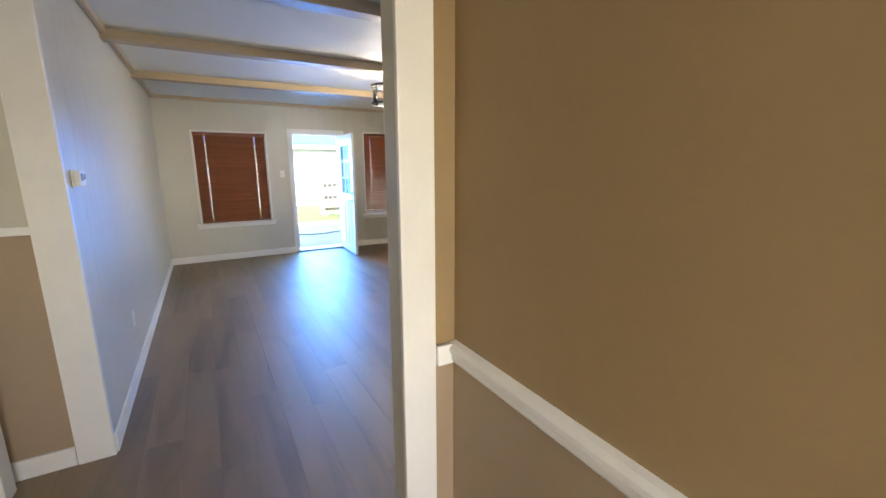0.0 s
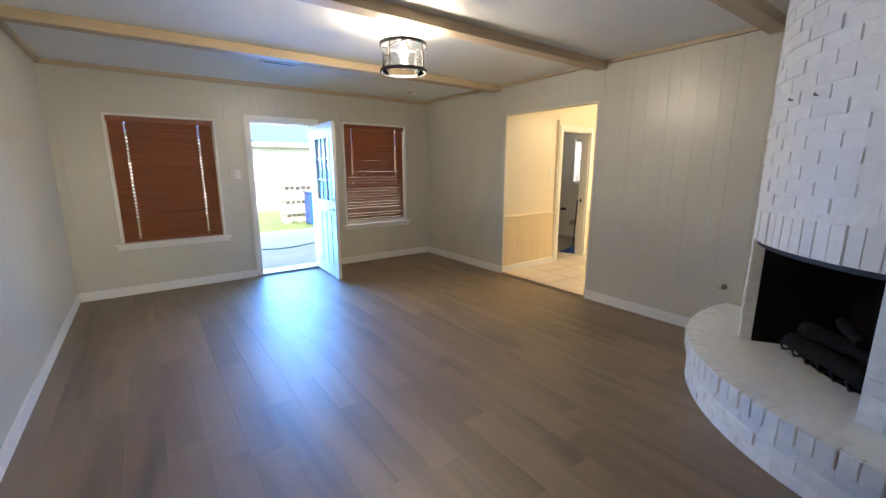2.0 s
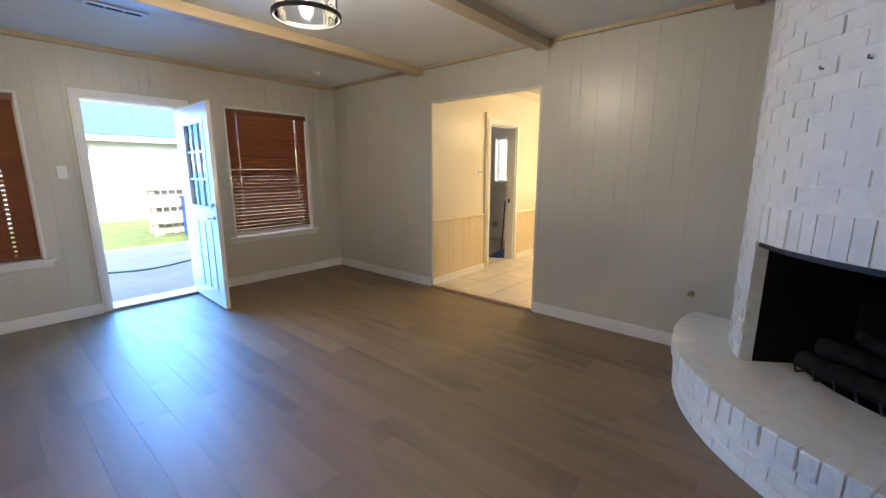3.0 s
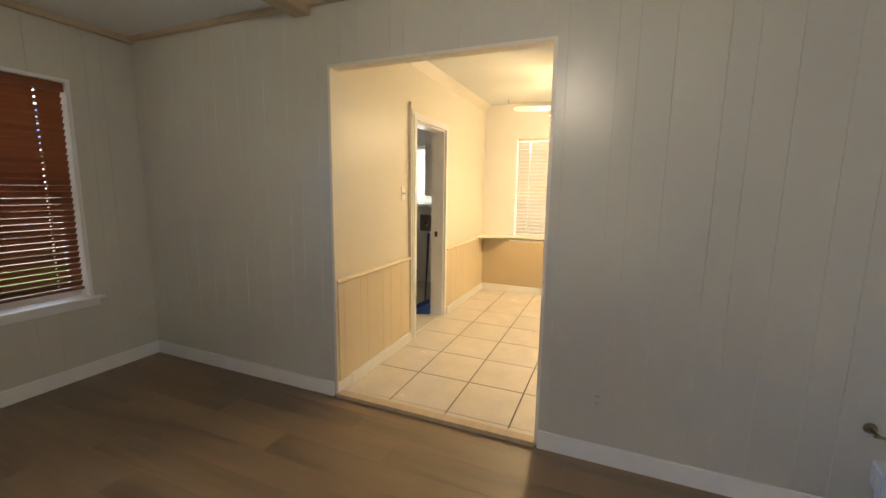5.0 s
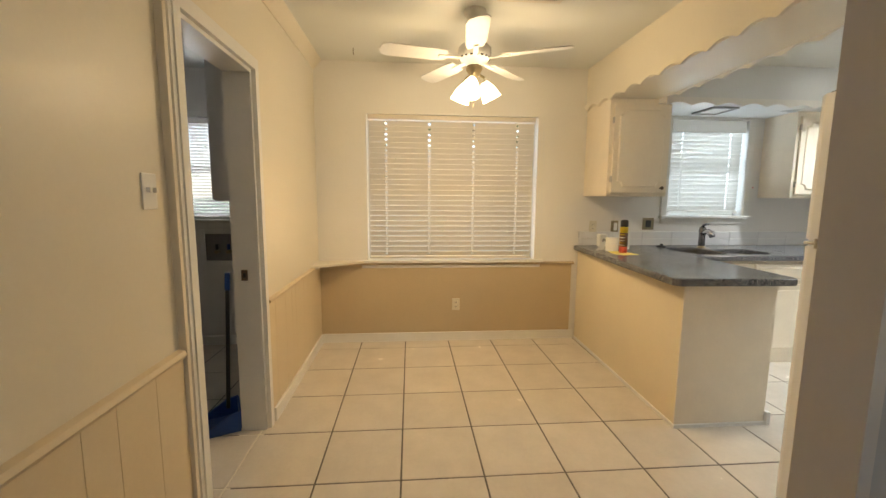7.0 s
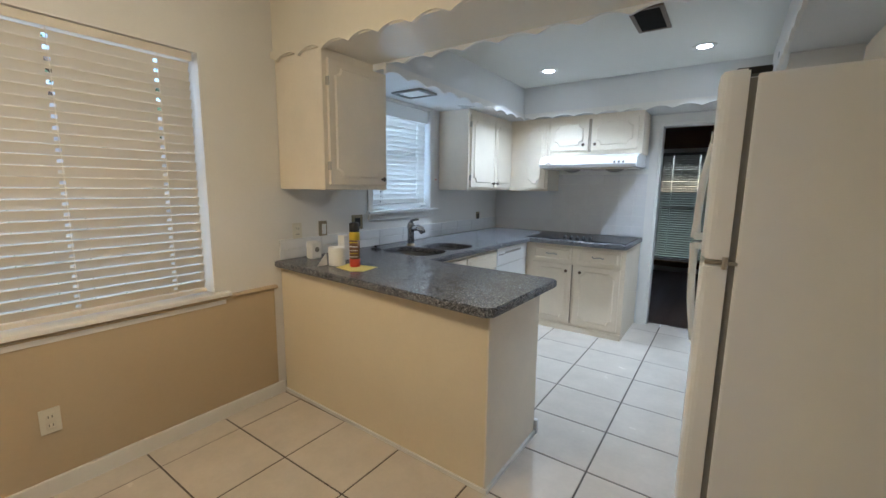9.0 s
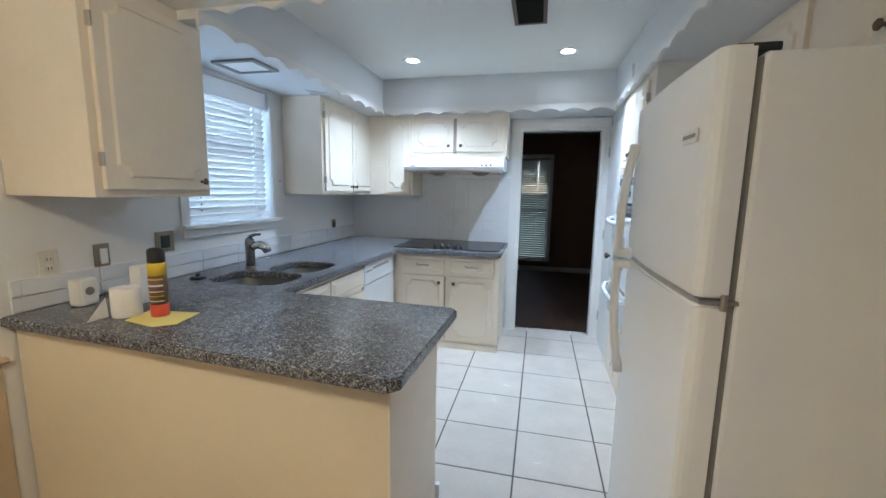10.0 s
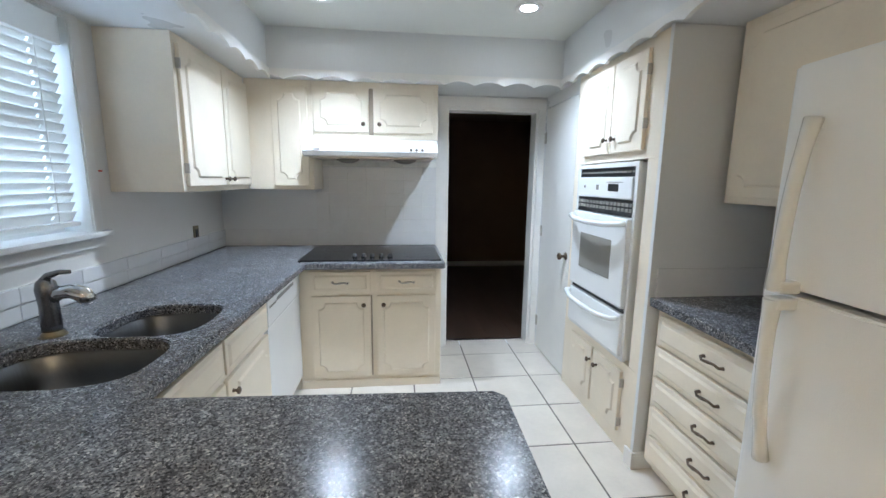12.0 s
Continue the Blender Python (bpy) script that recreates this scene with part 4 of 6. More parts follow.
def garage():
    g = thing("neighbour_garage", (4.0, 17.5, -0.06), "white sided garage with a blue-grey shingle roof", "garage")
    x0, x1, y0, y1 = 0.4, 9.5, 15.6, 20.0
    part("wall", boxes((x0, x1, y0, y1, -0.06, 2.30)), SIDING, g)
    for k in range(12):
        part("siding_board", boxes((x0 - 0.015, x1 + 0.015, y0 - 0.018, y0, 0.02 + k * 0.19, 0.19 + k * 0.19)), SIDING, g)
    part("fascia", boxes((x0 - 0.4, x1 + 0.4, y0 - 0.48, y0 - 0.42, 2.18, 2.34)), SIDING, g)
    bm = bmesh.new()
    extrude_poly(bm, [(y0 - 0.5, 2.33), (y0 - 0.5, 2.39), ((y0 + y1) / 2, 3.6), (y1 + 0.5, 2.39), (y1 + 0.5, 2.33), ((y0 + y1) / 2, 3.5)], "x", x0 - 0.45, x1 + 0.45)
    part("roof", bm, SHINGLE, g, "blue-grey shingle roof")
    part("garage_door", boxes((3.2, 5.6, y0 - 0.03, y0 - 0.019, 0, 1.95)), SIDING, g)
    for k in range(4):
        part("door_panel", soft(boxes((3.25, 5.55, y0 - 0.045, y0 - 0.03, 0.06 + k * 0.47, 0.49 + k * 0.47)), 0.008), SIDING, g)


garage()


def fence():
    f = thing("picket_fence", (6.5, 11.6, -0.06), "weathered wooden fence with rails along the lawn", "fence")
    rng = random.Random(2)
    for k in range(5):
        x = 3.75 + k * 1.9
        part("post", soft(boxes((x, x + 0.09, 11.55, 11.64, -0.06, 1.2)), 0.006), FENCEW, f)
    for z in (0.25, 0.62, 1.0):
        part("rail", boxes((3.7, 12.0, 11.52, 11.55, z - 0.04, z + 0.04)), FENCEW, f)
    me = mesh_from("board", soft(boxes((0, 0.13, 0, 0.018, 0, 1.12)), 0.003, 1), FENCEW)
    for k in range(56):
        piece("board", me, f, (3.7 + k * 0.148, 11.65 + rng.uniform(-0.004, 0.004), -0.03 + rng.uniform(-0.03, 0.03)))


fence()


# Made-up pale boards outside the east windows, so blind gaps look bright
def bright_backdrop():
    f = thing("white_backdrop", (11.6, 2.5, -0.06), "made-up white boards outside, bright behind the blind gaps", "fence")
    me = mesh_from("board", soft(boxes((0, 0.02, 0, 0.29, 0, 2.3)), 0.003, 1), SIDING)
    for k in range(31):
        piece("board", me, f, (11.6, -4.5 + k * 0.3, -0.06))
    for z in (0.4, 1.9):
        part("rail", boxes((11.62, 11.66, -4.5, 4.8, z - 0.05, z + 0.05)), SIDING, f)


bright_backdrop()
bn = thing("blue_bin", (4.5, 11.1, -0.05), "blue plastic bin standing by the fence", "bin")
part("body", soft(boxes((4.28, 4.76, 10.95, 11.4, -0.05, 0.78)), 0.03), BLUEP, bn)
part("lid", soft(boxes((4.26, 4.78, 10.92, 11.43, 0.78, 0.83)), 0.02), BLUEP, bn)
hs = [(-0.5 + 0.16 * k, 8.1 + 0.14 * math.sin(k * 0.55) + 0.1 * math.sin(k * 0.21), -0.022) for k in range(40)]
solid("garden_hose", tube(bmesh.new(), hs, 0.011, 8), HOSE, "green garden hose lying across the patio", "garden hose")
solid("power_line", tube(bmesh.new(), [(-12 + 1.2 * k, 13.0, 3.45 + 0.0009 * (k - 12) ** 2 * 4) for k in range(25)], 0.012, 6), BLACK, "thin overhead power line", "cable")
# made-up trees beyond the fence, added to shade the lawn
LEAF = plain("tree_leaf", (0.07, 0.12, 0.03), 0.6, var=0.3, scale=4)
BARK = plain("tree_bark", (0.14, 0.10, 0.07), 0.9, var=0.3, scale=10, bump=0.8)


def tree(x, y, h, seed):
    t = thing("tree", (x, y, -0.06), "made-up leafy tree beyond the lawn, added for shade", "tree", "garden trees")
    rng = random.Random(seed)
    pts = [(x + 0.05 * math.sin(k), y + 0.04 * math.cos(k * 1.3), -0.06 + h * 0.5 * k / 6) for k in range(7)]
    bm = tube(bmesh.new(), pts, [0.19 - 0.015 * k for k in range(7)], 10)
    tips = []
    for k in range(9):
        a, up = rng.uniform(0, 6.28), rng.uniform(0.2, 0.55) * h
        s = pts[rng.randint(3, 6)]
        e = (s[0] + math.cos(a) * h * 0.26, s[1] + math.sin(a) * h * 0.26, s[2] + up * 0.7)
        tube(bm, [s, tuple((s[i] + e[i]) / 2 + (0.15 if i == 2 else 0) for i in range(3)), e], [0.07, 0.045, 0.015], 6)
        tips.append(e)
    part("trunk", bm, BARK, t)
    bm = bmesh.new()
    for k in range(2600):
        e = tips[rng.randrange(len(tips))]
        c = Vector(e) + Vector((rng.gauss(0, 0.55), rng.gauss(0, 0.55), rng.gauss(0, 0.45)))
        r = Matrix.Rotation(rng.uniform(0, 6.28), 3, Vector((rng.gauss(0, 1), rng.gauss(0, 1), rng.gauss(0, 1))).normalized())
        vs = [bm.verts.new(c + r @ Vector(v)) for v in ((-0.07, 0, 0), (0, -0.03, 0.01), (0.08, 0, 0), (0, 0.03, 0.01))]
        bm.faces.new(vs)
    part("crown", bm, LEAF, t)


tree(12.5, 1.5, 5.2, 3)
tree(12.0, 5.0, 4.8, 8)
tree(-1.0, 12.5, 5.5, 5)


# ---- dining room things ----
def ceiling_fan():
    x, y = FAN
    f = thing("ceiling_fan", (x, y, DZ), "white ceiling fan with five blades and lit tulip shades", "ceiling fan")
    part("canopy", lathe(bmesh.new(), [(0.07, DZ), (0.07, DZ - 0.02), (0.055, DZ - 0.05), (0.02, DZ - 0.065)], (x, y, 0), 24), WPLASTIC, f)
    part("downrod", rod(bmesh.new(), (x, y, DZ - 0.065), (x, y, 2.36), 0.012), WPLASTIC, f)
    part("coupling", lathe(bmesh.new(), [(0.02, 2.39), (0.026, 2.375), (0.026, 2.355), (0.02, 2.35)], (x, y, 0), 16), BLACK, f)
    part("motor", lathe(bmesh.new(), [(0.03, 2.35), (0.085, 2.34), (0.105, 2.32), (0.108, 2.27), (0.09, 2.245), (0.06, 2.235), (0.055, 2.21)], (x, y, 0), 32), WPLASTIC, f)
    for k in range(18):
        t = radians(20 * k)
        o = Vector((x + 0.098 * math.cos(t), y + 0.098 * math.sin(t), 0))
        part("motor_slot", put(boxes((-0.008, 0.008, -0.003, 0.003, 2.252, 2.262)), Matrix.Translation(o) @ pose(0, 0, 0, 0, 0, 20 * k + 90)), BLACK, f)
    part("light_kit", lathe(bmesh.new(), [(0.05, 2.21), (0.055, 2.19), (0.04, 2.165), (0.014, 2.13), (0.01, 2.02), (0.016, 2.005), (0.004, 1.99)], (x, y, 0), 20), BRASS, f)
    blade = bmesh.new()
    out = [(0.19, -0.05), (0.26, -0.062), (0.56, -0.066), (0.60, -0.05), (0.615, 0.0), (0.60, 0.05), (0.56, 0.066), (0.26, 0.062), (0.19, 0.05)]
    extrude_poly(blade, out, "z", -0.004, 0.004)
    for k in range(5):
        m = Matrix.Translation((x, y, 2.262)) @ pose(0, 0, 0, 0, 0, 72 * k + 29) @ pose(0, 0, 0, 12, 0, 0)
        b = bmesh.new()
        extrude_poly(b, out, "z", -0.004, 0.004)
        part("blade", put(b, m), WPLASTIC, f)
        part("blade_arm", put(boxes((0.08, 0.24, -0.014, 0.014, -0.012, -0.005)), m), WPLASTIC, f)
    blade.free()
    for k in range(3):
        t = radians(40 + 120 * k)
        d = Vector((math.cos(t), math.sin(t), 0))
        c = Vector((x, y, 2.115)) + d * 0.07
        rot = (d * 0.55 + Vector((0, 0, -1))).normalized().to_track_quat("Z", "Y").to_matrix()
        part("shade_arm", tube(bmesh.new(), [(x, y, 2.175), tuple(c + Vector((0, 0, 0.03))), tuple(c)], 0.009), BRASS, f)
        bm = bmesh.new()
        prof = [(0.022, 0.0), (0.03, 0.015), (0.046, 0.045), (0.056, 0.075), (0.060, 0.105), (0.066, 0.118), (0.063, 0.118), (0.055, 0.10), (0.05, 0.07), (0.04, 0.045), (0.02, 0.02)]
        lathe(bm, prof, c, 24, rot)
        s = part("shade", bm, SHADEGLOW, f, "lit frosted tulip glass shade")
        s.visible_shadow = False
    part("pull_chain", rod(bmesh.new(), (x + 0.03, y, 2.12), (x + 0.03, y, 1.95), 0.0015, seg=6), BRASS, f)


ceiling_fan()
v = thing("ceiling_vent", (6.76, 2.59, DZ), "cream ceiling vent register with louvred thirds", "ceiling vent")
X0, X1, Y0, Y1 = 6.70, 6.91, 2.365, 2.755
part("frame", boxes((X0, X0 + 0.03, Y0, Y1, DZ - 0.012, DZ), (X1 - 0.03, X1, Y0, Y1, DZ - 0.012, DZ), (X0 + 0.03, X1 - 0.03, Y0, Y0 + 0.03, DZ - 0.012, DZ), (X0 + 0.03, X1 - 0.03, Y1 - 0.03, Y1, DZ - 0.012, DZ),
                    (X0 + 0.03, X1 - 0.03, 2.47, 2.485, DZ - 0.012, DZ), (X0 + 0.03, X1 - 0.03, 2.635, 2.65, DZ - 0.012, DZ)), PLASTIC, v)
part("backing", boxes((X0 + 0.03, X1 - 0.03, Y0 + 0.03, Y1 - 0.03, DZ - 0.002, DZ)), BLACK, v)
for k in range(6):
    part("slat", put(boxes((X0 + 0.03, X1 - 0.03, -0.006, 0.006, -0.001, 0.001)), Matrix.Translation((0, 2.662 + k * 0.012, DZ - 0.007)) @ pose(0, 0, 0, 40, 0, 0)), BRONZE, v)
    part("slat", put(boxes((X0 + 0.03, X1 - 0.03, -0.006, 0.006, -0.001, 0.001)), Matrix.Translation((0, 2.428 + k * 0.012, DZ - 0.007)) @ pose(0, 0, 0, -40, 0, 0)), PLASTIC, v)
for k in range(9):
    part("slat", put(boxes((-0.006, 0.006, 2.517, 2.663, -0.001, 0.001)), Matrix.Translation((X0 + 0.038 + k * 0.0168, 0, DZ - 0.007)) @ pose(0, 0, 0, 0, 35, 0)), BRASS, v)
hk = thing("ceiling_hook", (7.81, 3.73, DZ), "small metal ceiling hook", "hook")
part("hook", tube(bmesh.new(), [(7.81, 3.73, DZ), (7.81, 3.73, DZ - 0.03), (7.82, 3.73, DZ - 0.045), (7.835, 3.73, DZ - 0.035)], 0.003, 6), BRASS, hk)
sh = thing("corner_shelf", (8.0, 4.0, 0.762), "cream painted triangular corner shelf beside the window", "shelf")
bm = extrude_poly(bmesh.new(), [(7.79, 4.118), (8.118, 4.118), (8.118, 3.70), (8.06, 3.70)], "z", 0.7625, 0.781)
part("board", bm, CREAM, sh)
part("cleat", boxes((7.86, 8.10, 4.072, 4.092, 0.742, 0.7625)), CREAM, sh)
plate("wall_outlet", frame_of((8.108, 2.843, 0.355), (0, -1, 0), (-1, 0, 0)), PLASTIC, "ivory wall outlet below the dining window", "outlet")
plate("wall_outlet", frame_of((8.12, 1.52, 1.10), (0, -1, 0), (-1, 0, 0)), PLASTIC, "ivory wall outlet above the peninsula", "outlet")
plate("light_switch", frame_of((5.74, 4.12, 1.373), (-1, 0, 0), (0, -1, 0)), WPLASTIC, "white double light switch beside the laundry doorway", "light switch", "double")
plate("switch_plate", frame_of((8.12, 1.303, 1.102), (0, -1, 0), (-1, 0, 0)), BRASS, "brass wall plate with white switch above the counter", "light switch", "white")
plate("wide_switch_plate", frame_of((8.12, 0.965, 1.13), (0, -1, 0), (-1, 0, 0)) @ Matrix.Diagonal((1.6, 1, 1, 1)), BRASS, "brass double wall plate beside the kitchen window", "outlet", "dark")
plate("brass_outlet", frame_of((8.12, -0.945, 1.074), (0, -1, 0), (-1, 0, 0)), BRASS, "dark brass outlet on the kitchen wall", "outlet", "dark")


# ---- laundry things ----
def laundry():
    k = thing("strike_plate", (6.622, 4.2, 0.93), "small dark strike plate on the laundry door lining", "strike plate")
    part("plate", soft(boxes((6.6195, 6.6222, 4.17, 4.205, 0.90, 0.96)), 0.0008, 1), BRONZE, k)
    part("latch_hole", boxes((6.619, 6.6197, 4.18, 4.195, 0.918, 0.942)), BLACK, k)
    c = thing("wall_cabinet", (7.9, 4.5, 1.33), "white laundry wall cabinet", "cabinet")
    part("body", soft(boxes((7.14, 8.118, 4.262, 4.56, 1.33, 2.44)), 0.003), TRIM, c)
    for x0, x1 in ((7.15, 7.61), (7.625, 8.11)):
        part("door", soft(boxes((x0, x1, 4.56, 4.578, 1.34, 2.42)), 0.004), TRIM, c)
    b = thing("washer_outlet_box", (8.115, 4.9, 0.95), "white recessed washer outlet box with valves", "outlet box")
    part("frame", soft(boxes((8.105, 8.12, 4.77, 4.81, 0.745, 1.07), (8.105, 8.12, 5.11, 5.15, 0.745, 1.07), (8.105, 8.12, 4.81, 5.11, 0.745, 0.785), (8.105, 8.12, 4.81, 5.11, 1.03, 1.07)), 0.003), WPLASTIC, b)
    # Thin dark grey sheet paints the shaded inside of the box
    part("recess", boxes((8.1185, 8.1195, 4.81, 5.11, 0.785, 1.03)), GASKET, b)
    for y, mm in ((4.90, BLUEP), (5.0, BLACK)):
        part("valve", rod(bmesh.new(), (8.118, y, 0.87), (8.07, y, 0.87), 0.018), BRASS, b)
        part("valve_handle", rod(bmesh.new(), (8.09, y, 0.89), (8.09, y, 0.94), 0.014), mm, b)
    s = thing("laundry_shelf", (8.0, 5.0, 1.1), "white ledge below the laundry window with small things", "shelf")
    part("board", soft(boxes((8.0, 8.118, 4.30, 5.55, 1.165, 1.19)), 0.004), TRIM, s)
    g = thing("dryer_vent", (8.1, 5.42, 0.33), "round metal dryer vent and gas stub low on the wall", "vent")
    part("collar", lathe(bmesh.new(), [(0.062, 0), (0.062, 0.05), (0.055, 0.055), (0.05, 0.01)], (8.118, 5.40, 0.31), 20, Vector((-1, 0, 0)).to_track_quat("Z", "Y").to_matrix()), NICKEL, g)
    part("gas_stub", rod(bmesh.new(), (8.118, 5.61, 0.59), (8.05, 5.61, 0.59), 0.015), BRASS, g)
    part("valve_body", soft(boxes((8.03, 8.075, 5.55, 5.67, 0.565, 0.615)), 0.006), BLACK, g)
    p = thing("lobby_dustpan", (6.72, 4.44, 0), "blue upright dustpan with a long dark handle", "dustpan")
    bm = bmesh.new()
    extrude_poly(bm, [(4.30, 0.004), (4.56, 0.004), (4.52, 0.012), (4.36, 0.11), (4.30, 0.12)], "x", 6.58, 6.60)
    extrude_poly(bm, [(4.30, 0.004), (4.56, 0.004), (4.52, 0.012), (4.36, 0.11), (4.30, 0.12)], "x", 6.80, 6.82)
    box(bm, 6.60, 6.80, 4.30, 4.56, 0.003, 0.008)
    box(bm, 6.60, 6.80, 4.295, 4.305, 0.008, 0.12)
    put(bm, Matrix.Translation((6.70, 4.43, 0)) @ pose(0, 0, 0, 0, 0, 25) @ Matrix.Translation((-6.70, -4.43, 0)))
    part("pan", bm, BLUEP, p)
    part("handle", rod(bmesh.new(), (6.74, 4.37, 0.10), (6.75, 4.34, 0.82), 0.011), BLACK, p)
    part("grip", rod(bmesh.new(), (6.75, 4.34, 0.82), (6.752, 4.336, 0.92), 0.015), BLUEP, p)


laundry()

# ---- kitchen: soffits with scalloped trim ----
SX, SY, RX, DYK, SZ = 7.575, -0.93, 5.53, 1.22, 2.15
solid("soffit_far", boxes((SX, 8.12, SY, DYK, SZ, KZ)), KITCH, "white soffit above the window side", "soffit", "structure")
solid("soffit_end", boxes((4.83, 8.12, KY0, SY, SZ, KZ)), KITCH, "white soffit above the range", "soffit", "structure")
solid("soffit_near", boxes((4.83, RX, SY, DYK, SZ, KZ)), KITCH, "white soffit above the oven side", "soffit", "structure")
solid("soffit_dining", boxes((4.83, 8.12, DYK, 1.64, 2.19, DZ)), CREAM, "cream painted beam between dining room and kitchen", "soffit", "structure")
solid("soffit_dining_skin", boxes((4.83, 8.12, DYK - 0.004, DYK, 2.19, KZ)), KITCH, "white kitchen face of the beam", "soffit", "structure")


def scallop(along, a0, a1, face, out, top, drop, amp, period, material, label="scalloped wooden valance trim", thick=0.018):
    n = max(8, int((a1 - a0) / 0.018))
    low = []
    for k in range(n + 1):
        a = a0 + (a1 - a0) * k / n
        w = abs(math.sin(math.pi * (a - a0) / period)) ** 0.75
        low.append((a, top - drop - amp * (1 - w) + amp * 0.2))
    pts = [(a0, top)] + low + [(a1, top)]
    lo, hi = sorted((face, face + out * thick))
    return solid("trim_scallop", extrude_poly(bmesh.new(), pts, "y" if along == "x" else "x", lo, hi), material, label, "trim", "structure")


scallop("y", SY + 0.002, DYK, SX, -1, SZ + 0.035, 0.045, 0.03, 0.215, TRIM)
scallop("x", RX, SX, SY, 1, SZ + 0.035, 0.045, 0.03, 0.215, TRIM)
scallop("y", SY + 0.002, DYK, RX, 1, SZ + 0.035, 0.045, 0.03, 0.215, TRIM)
scallop("x", 4.84, 8.12, 1.64, 1, 2.225, 0.035, 0.035, 0.215, CREAM)
scallop("x", 4.84, 8.12, DYK - 0.004, -1, 2.225, 0.045, 0.03, 0.215, TRIM)
for x, y in CANS:
    c = thing("recessed_light", (x, y, KZ), "lit round recessed ceiling light", "recessed light", "kitchen recessed lights")
    part("trim_ring", lathe(bmesh.new(), [(0.082, KZ), (0.082, KZ - 0.005), (0.07, KZ - 0.008), (0.058, KZ - 0.003)], (x, y, 0), 32), WPLASTIC, c)
    part("lens", lathe(bmesh.new(), [(0.048, KZ - 0.003), (0.038, KZ - 0.005), (0.01, KZ - 0.0055)], (x, y, 0), 32), CANGLOW, c)
v = thing("ceiling_vent", (6.165, 0.31, KZ), "rusty dark kitchen ceiling vent", "ceiling vent")
X0, X1, Y0, Y1 = 6.11, 6.30, 0.12, 0.51
part("frame", boxes((X0, X0 + 0.022, Y0, Y1, KZ - 0.012, KZ), (X1 - 0.022, X1, Y0, Y1, KZ - 0.012, KZ), (X0 + 0.022, X1 - 0.022, Y0, Y0 + 0.022, KZ - 0.012, KZ), (X0 + 0.022, X1 - 0.022, Y1 - 0.022, Y1, KZ - 0.012, KZ)), BRONZE, v)
part("backing", boxes((X0 + 0.022, X1 - 0.022, Y0 + 0.022, Y1 - 0.022, KZ - 0.002, KZ)), SLOT, v)
for k in range(14):
    part("slat", put(boxes((X0 + 0.022, X1 - 0.022, -0.008, 0.008, -0.001, 0.001)), Matrix.Translation((0, Y0 + 0.037 + k * 0.0243, KZ - 0.007)) @ pose(0, 0, 0, 38, 0, 0)), SLOT, v)
hl = thing("soffit_light_panel", (7.83, 0.60, SZ), "flat unlit glass light panel under the window soffit", "light panel")
part("frame", boxes((7.69, 7.72, 0.485, 0.715, SZ - 0.014, SZ), (7.94, 7.97, 0.485, 0.715, SZ - 0.014, SZ), (7.72, 7.94, 0.485, 0.51, SZ - 0.014, SZ), (7.72, 7.94, 0.69, 0.715, SZ - 0.014, SZ)), GASKET, hl)
part("diffuser", boxes((7.72, 7.94, 0.51, 0.69, SZ - 0.008, SZ)), WPLASTIC, hl)


# ---- kitchen: cabinets ----
def scooped(u0, u1, v0, v1, r, top_too=True):
    """Outline of a routed door panel with scooped-out corners."""
    pts = []
    for cu, cv, a in ((u0, v0, 90), (u1, v0, 180), (u1, v1, 270), (u0, v1, 0)):
        if cv == v1 and not top_too:
            pts.append((cu, cv))
            continue
        for k in range(7):
            t = radians(a - 90 * k / 6)
            pts.append((cu + r * math.cos(t), cv + r * math.sin(t)))
    return pts


def cab_door(parent, m, u0, u1, v0, v1, knob=None, panel=True, style=True):
    bm = soft(boxes((u0, u1, 0.0, 0.019, v0, v1)), 0.004)
    d = part("door", put(bm, m), CAB, parent)
    if panel:
        bm = bmesh.new()
        e = 0.045
        o = scooped(u0 + e, u1 - e, v0 + e, v1 - e, 0.045)
        i = scooped(u0 + e + 0.008, u1 - e - 0.008, v0 + e + 0.008, v1 - e - 0.008, 0.045)
        lo = [bm.verts.new((p[0], 0.019, p[1])) for p in o]
        hi = [bm.verts.new((p[0], 0.0275, p[1])) for p in i]
        for k in range(len(lo)):
            bm.faces.new((lo[k], lo[(k + 1) % len(lo)], hi[(k + 1) % len(lo)], hi[k]))
        bm.faces.new(hi)
        part("routed_panel", put(bm, m), CAB, d)
    if knob:
        ku, kv = knob
        rot = Matrix.Translation((ku, 0.019, kv)) @ pose(0, 0, 0, -90, 0, 0)
        part("knob", put(lathe(bmesh.new(), [(0.009, 0), (0.006, 0.006), (0.006, 0.014), (0.015, 0.02), (0.0155, 0.025), (0.009, 0.03), (0.002, 0.031)], (0, 0, 0), 14), m @ rot), BRONZE, d, "aged bronze knob")
    return d


# Dark strip that paints the shade between two door edges
def gap(parent, m, u0, u1, v0, v1):
    part("shadow_gap", put(boxes((u0, u1, 0.0, 0.003, v0, v1)), m), CABIN, parent)


def hinge(parent, m, u, v):
    part("hinge", put(soft(boxes((u - 0.005, u + 0.005, 0.0, 0.024, v - 0.025, v + 0.025)), 0.002, 1), m), NICKEL, parent)


